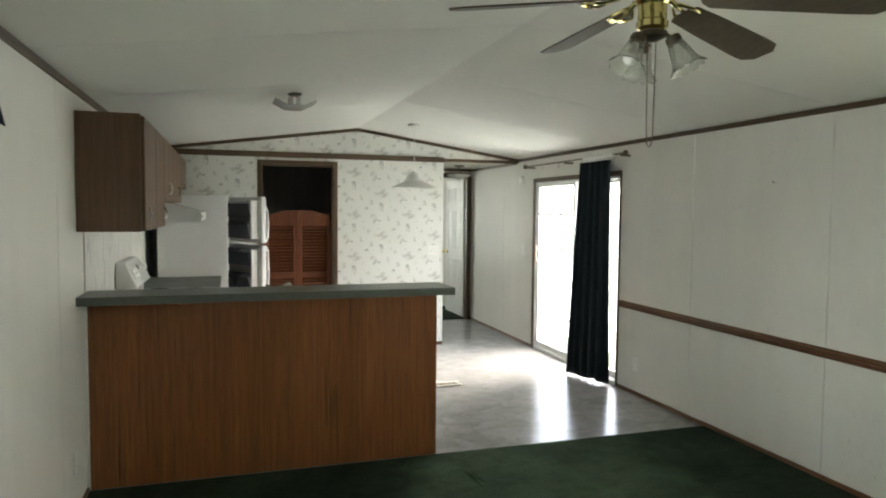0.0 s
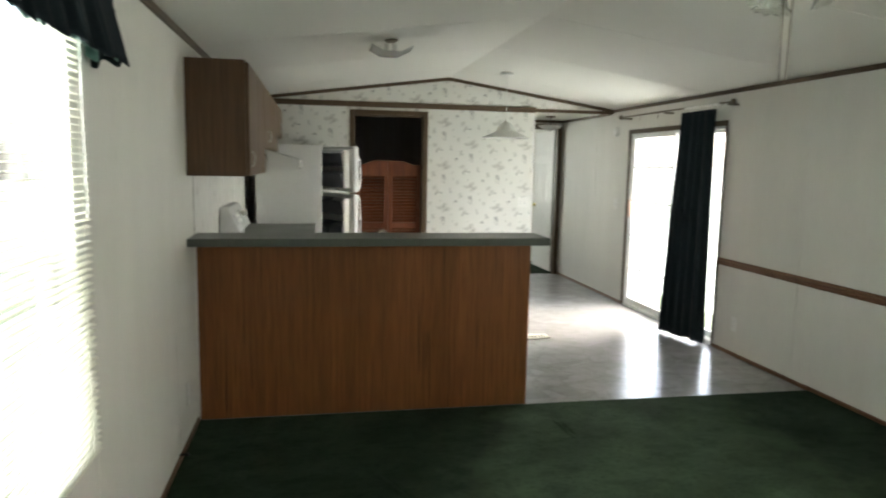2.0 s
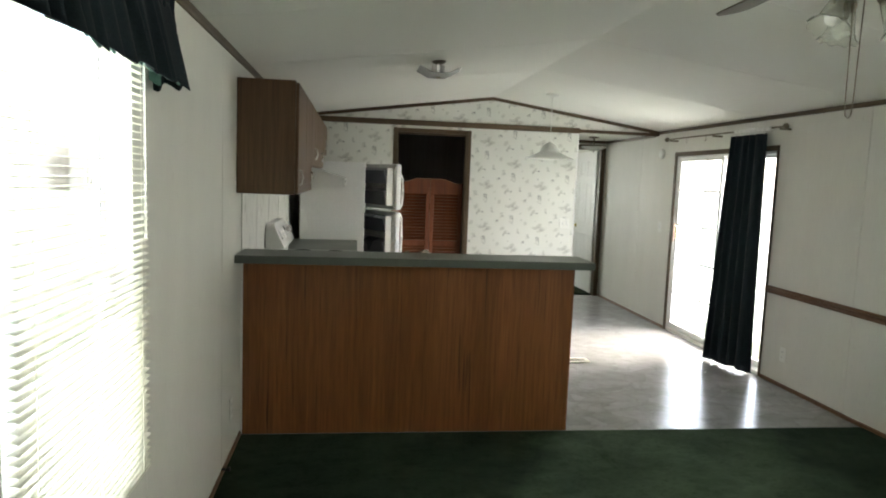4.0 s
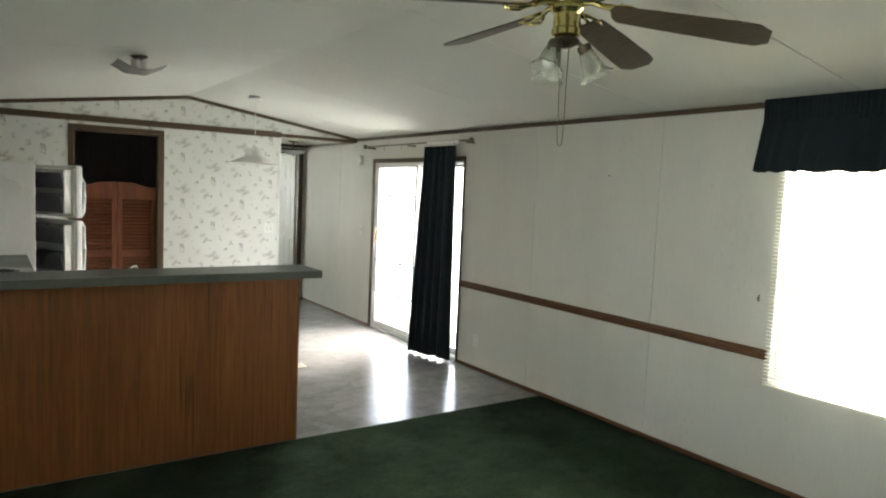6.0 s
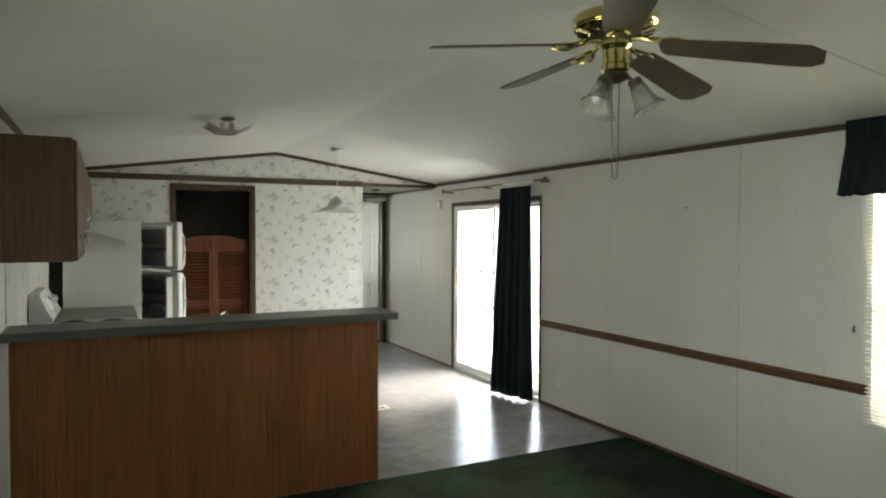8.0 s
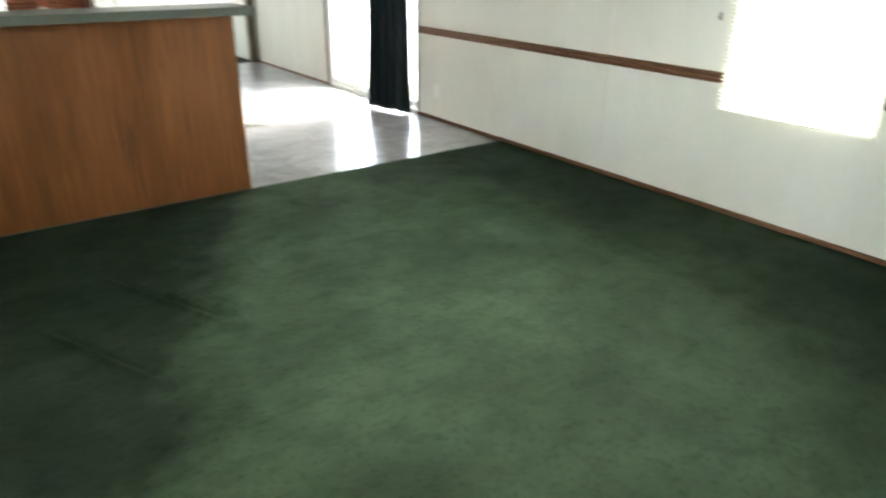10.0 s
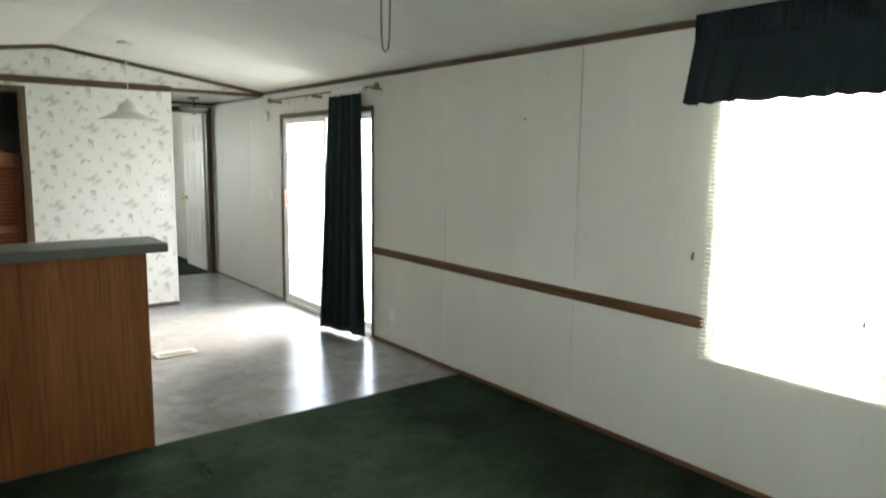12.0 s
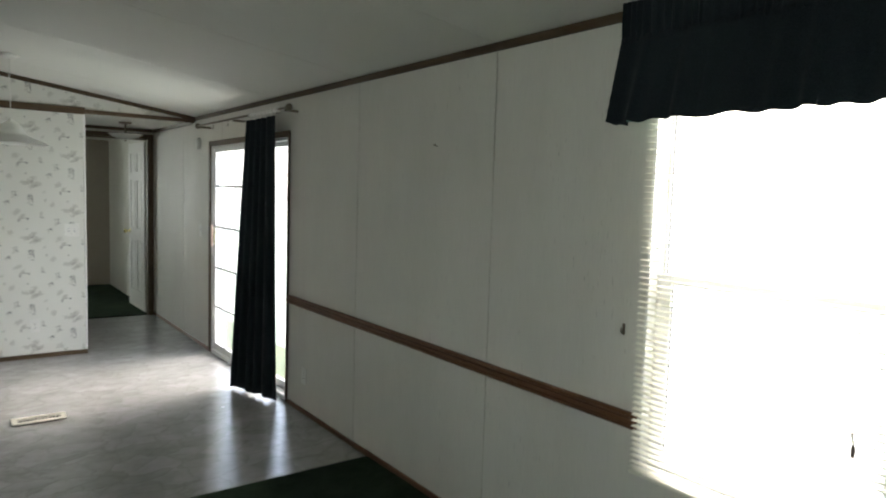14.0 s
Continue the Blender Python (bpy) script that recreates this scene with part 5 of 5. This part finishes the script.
# ---- small fixtures ----
def plate(name, m, kind, label, category, gangs=1):
    """A wall plate; local x is out of the wall."""
    t = thing(name, (0, 0, 0), label, category)
    t.matrix_world = m
    part("cover_plate", box(0.0, 0.006, -0.012 - 0.023 * gangs, 0.012 + 0.023 * gangs, -0.057, 0.057, bevel=0.002), PLASTIC, t)
    if kind == "outlet":
        for z in (-0.02, 0.02):
            part("receptacle", box(0.0062, 0.009, -0.017, 0.017, z - 0.014, z + 0.014, bevel=0.002), PLASTIC, t)
            for y in (-0.006, 0.006):
                part("slot", box(0.0092, 0.0096, y - 0.001, y + 0.001, z - 0.004, z + 0.006), RUBBER, t)
    else:
        for g in range(gangs):
            y = 0.046 * (g - (gangs - 1) / 2)
            part("toggle", box(0.0062, 0.016, y - 0.005, y + 0.005, -0.004, 0.012, bevel=0.001), PLASTIC, t)
            part("toggle_slot", box(0.0061, 0.0066, y - 0.007, y + 0.007, -0.014, 0.016), LINER, t)
    part("screw", box(0.0062, 0.007, -0.003, 0.003, -0.003 if kind == "outlet" else -0.034, 0.003 if kind == "outlet" else -0.028), STEEL, t)
    return t


EAST_FACE = lambda y, z: pose(EAST - 0.0005, y, z, 0, 0, 180)
WEST_FACE = lambda y, z: pose(0.0005, y, z, 0, 0, 0)
NORTH_FACE = lambda x, z: pose(x, NORTH - 0.0005, z, 0, 0, -90)
plate("outlet", EAST_FACE(0.867, 0.254), "outlet", "white wall outlet below the chair rail", "outlet")
plate("light_switch", EAST_FACE(3.196, 1.10), "switch", "white light switch beside the patio door", "light switch")
plate("outlet", WEST_FACE(-0.311, 0.264), "outlet", "white outlet low on the wall near the bar", "outlet")
plate("light_switch", NORTH_FACE(2.989, 1.097), "switch", "white double light switch on the papered wall", "light switch", 2)
plate("outlet", NORTH_FACE(2.699, 0.273), "outlet", "white outlet low on the papered wall", "outlet")
t = thing("door_chime", (EAST - 0.0005, 3.251, 1.914), "round white chime on the wall above the switch", "door chime")
cb = lathe([(0.0, 0.028), (0.045, 0.026), (0.055, 0.012), (0.055, 0.0), (0.0, 0.0)], 28)
cb.transform(pose(0, 0, 0, 0, -90, 0))
part("cover", cb, PLASTIC, t, smooth=True)


def register(x, y, turn, material, label, dark, louvers=17):
    """A floor register, 30 by 13 cm."""
    t = thing("floor_register", (x, y, 0.0), label, "floor register", turn=turn)
    for a in ((-0.15, 0.15, -0.066, -0.036), (-0.15, 0.15, 0.036, 0.066), (-0.15, -0.118, -0.0355, 0.0355), (0.118, 0.15, -0.0355, 0.0355)):
        part("rim", box(*a, 0.0, 0.008, bevel=0.003), material, t)
    part("duct", box(-0.118, 0.118, -0.0355, 0.0355, -0.004, 0.001), dark, t)
    if louvers:
        me = mesh_of("louver", box(-0.0022, 0.0022, -0.035, 0.035, -0.002, 0.002), material)
        for k in range(louvers):
            piece("louver", me, t, pose(-0.11 + 0.22 * k / (louvers - 1), 0, 0.0045, 0, 15, 0))
        part("divider", box(-0.117, 0.117, -0.002, 0.002, 0.0086, 0.0096), material, t)
    return t


register(2.565, 1.60, 0, GRILLE, "off-white louvred register in the vinyl floor", RUBBER, 12)
t = register(2.60, -3.70, -6, CREAM, "cream metal register with a half-open damper in the green carpet", OLIVE, 0)
part("damper_plate", box(-0.005, 0.115, -0.034, 0.034, 0.0035, 0.0065, bevel=0.001), SLAT, t, "pale damper plate")

t = thing("picture_nail", (EAST, -0.604, 1.744), "small bent nail in the wall board", "nail")
part("shank", tube([(0.001, 0, 0), (-0.018, 0, 0.006)], 0.0022, 6), BRONZE, t)
part("head", tube([(-0.018, 0, 0.006), (-0.021, 0, 0.007)], 0.006, 8), BRONZE, t)
t = thing("wall_hook", (EAST, -1.766, 1.06), "small dark metal tieback hook on the wall", "hook")
part("back_plate", box(-0.003, -0.0005, -0.006, 0.006, -0.02, 0.02, bevel=0.002), BRONZE, t)
part("prong", tube([(-0.003, 0, -0.002), (-0.013, 0, -0.012), (-0.017, 0, -0.005), (-0.016, 0, 0.006)], 0.003, 6), BRONZE, t)
t = thing("wall_hook", (EAST - 0.052, -2.55, 0.893), "small dark metal clip hanging on the blind", "hook")
part("back_plate", box(-0.004, -0.001, -0.005, 0.005, -0.02, 0.014, bevel=0.003), BRONZE, t)
part("prong", tube([(-0.003, 0, 0.018), (-0.005, 0.004, 0.035), (0.004, 0.006, 0.042)], 0.003, 6), BRONZE, t)
t = thing("paper_scrap", (3.627, 1.261, -0.006), "tiny scrap of paper on the vinyl floor", "scrap")
part("scrap", prism([(-0.012, 0.0), (0.004, -0.008), (0.014, 0.004), (-0.004, 0.011)], 0.0005, 0.003, "z"), PAPER_WHITE, t)
t = thing("door_stop", (0.0115, -0.608, 0.05), "small black door stop on the baseboard", "door stop")
part("stem", tube([(0, 0, 0), (0.03, 0, 0.002)], 0.007, 8), RUBBER, t)
part("bumper", tube([(0.0305, 0, 0.002), (0.042, 0, 0.003)], 0.011, 10), RUBBER, t)
t = thing("caulk_lump", (0.006, -0.006, 0.605), "small white lump of caulk beside the bar", "caulk")
cb = bmesh.new()
bmesh.ops.create_icosphere(cb, subdivisions=2, radius=0.008)
part("lump", cb, WHITE, t, smooth=True)
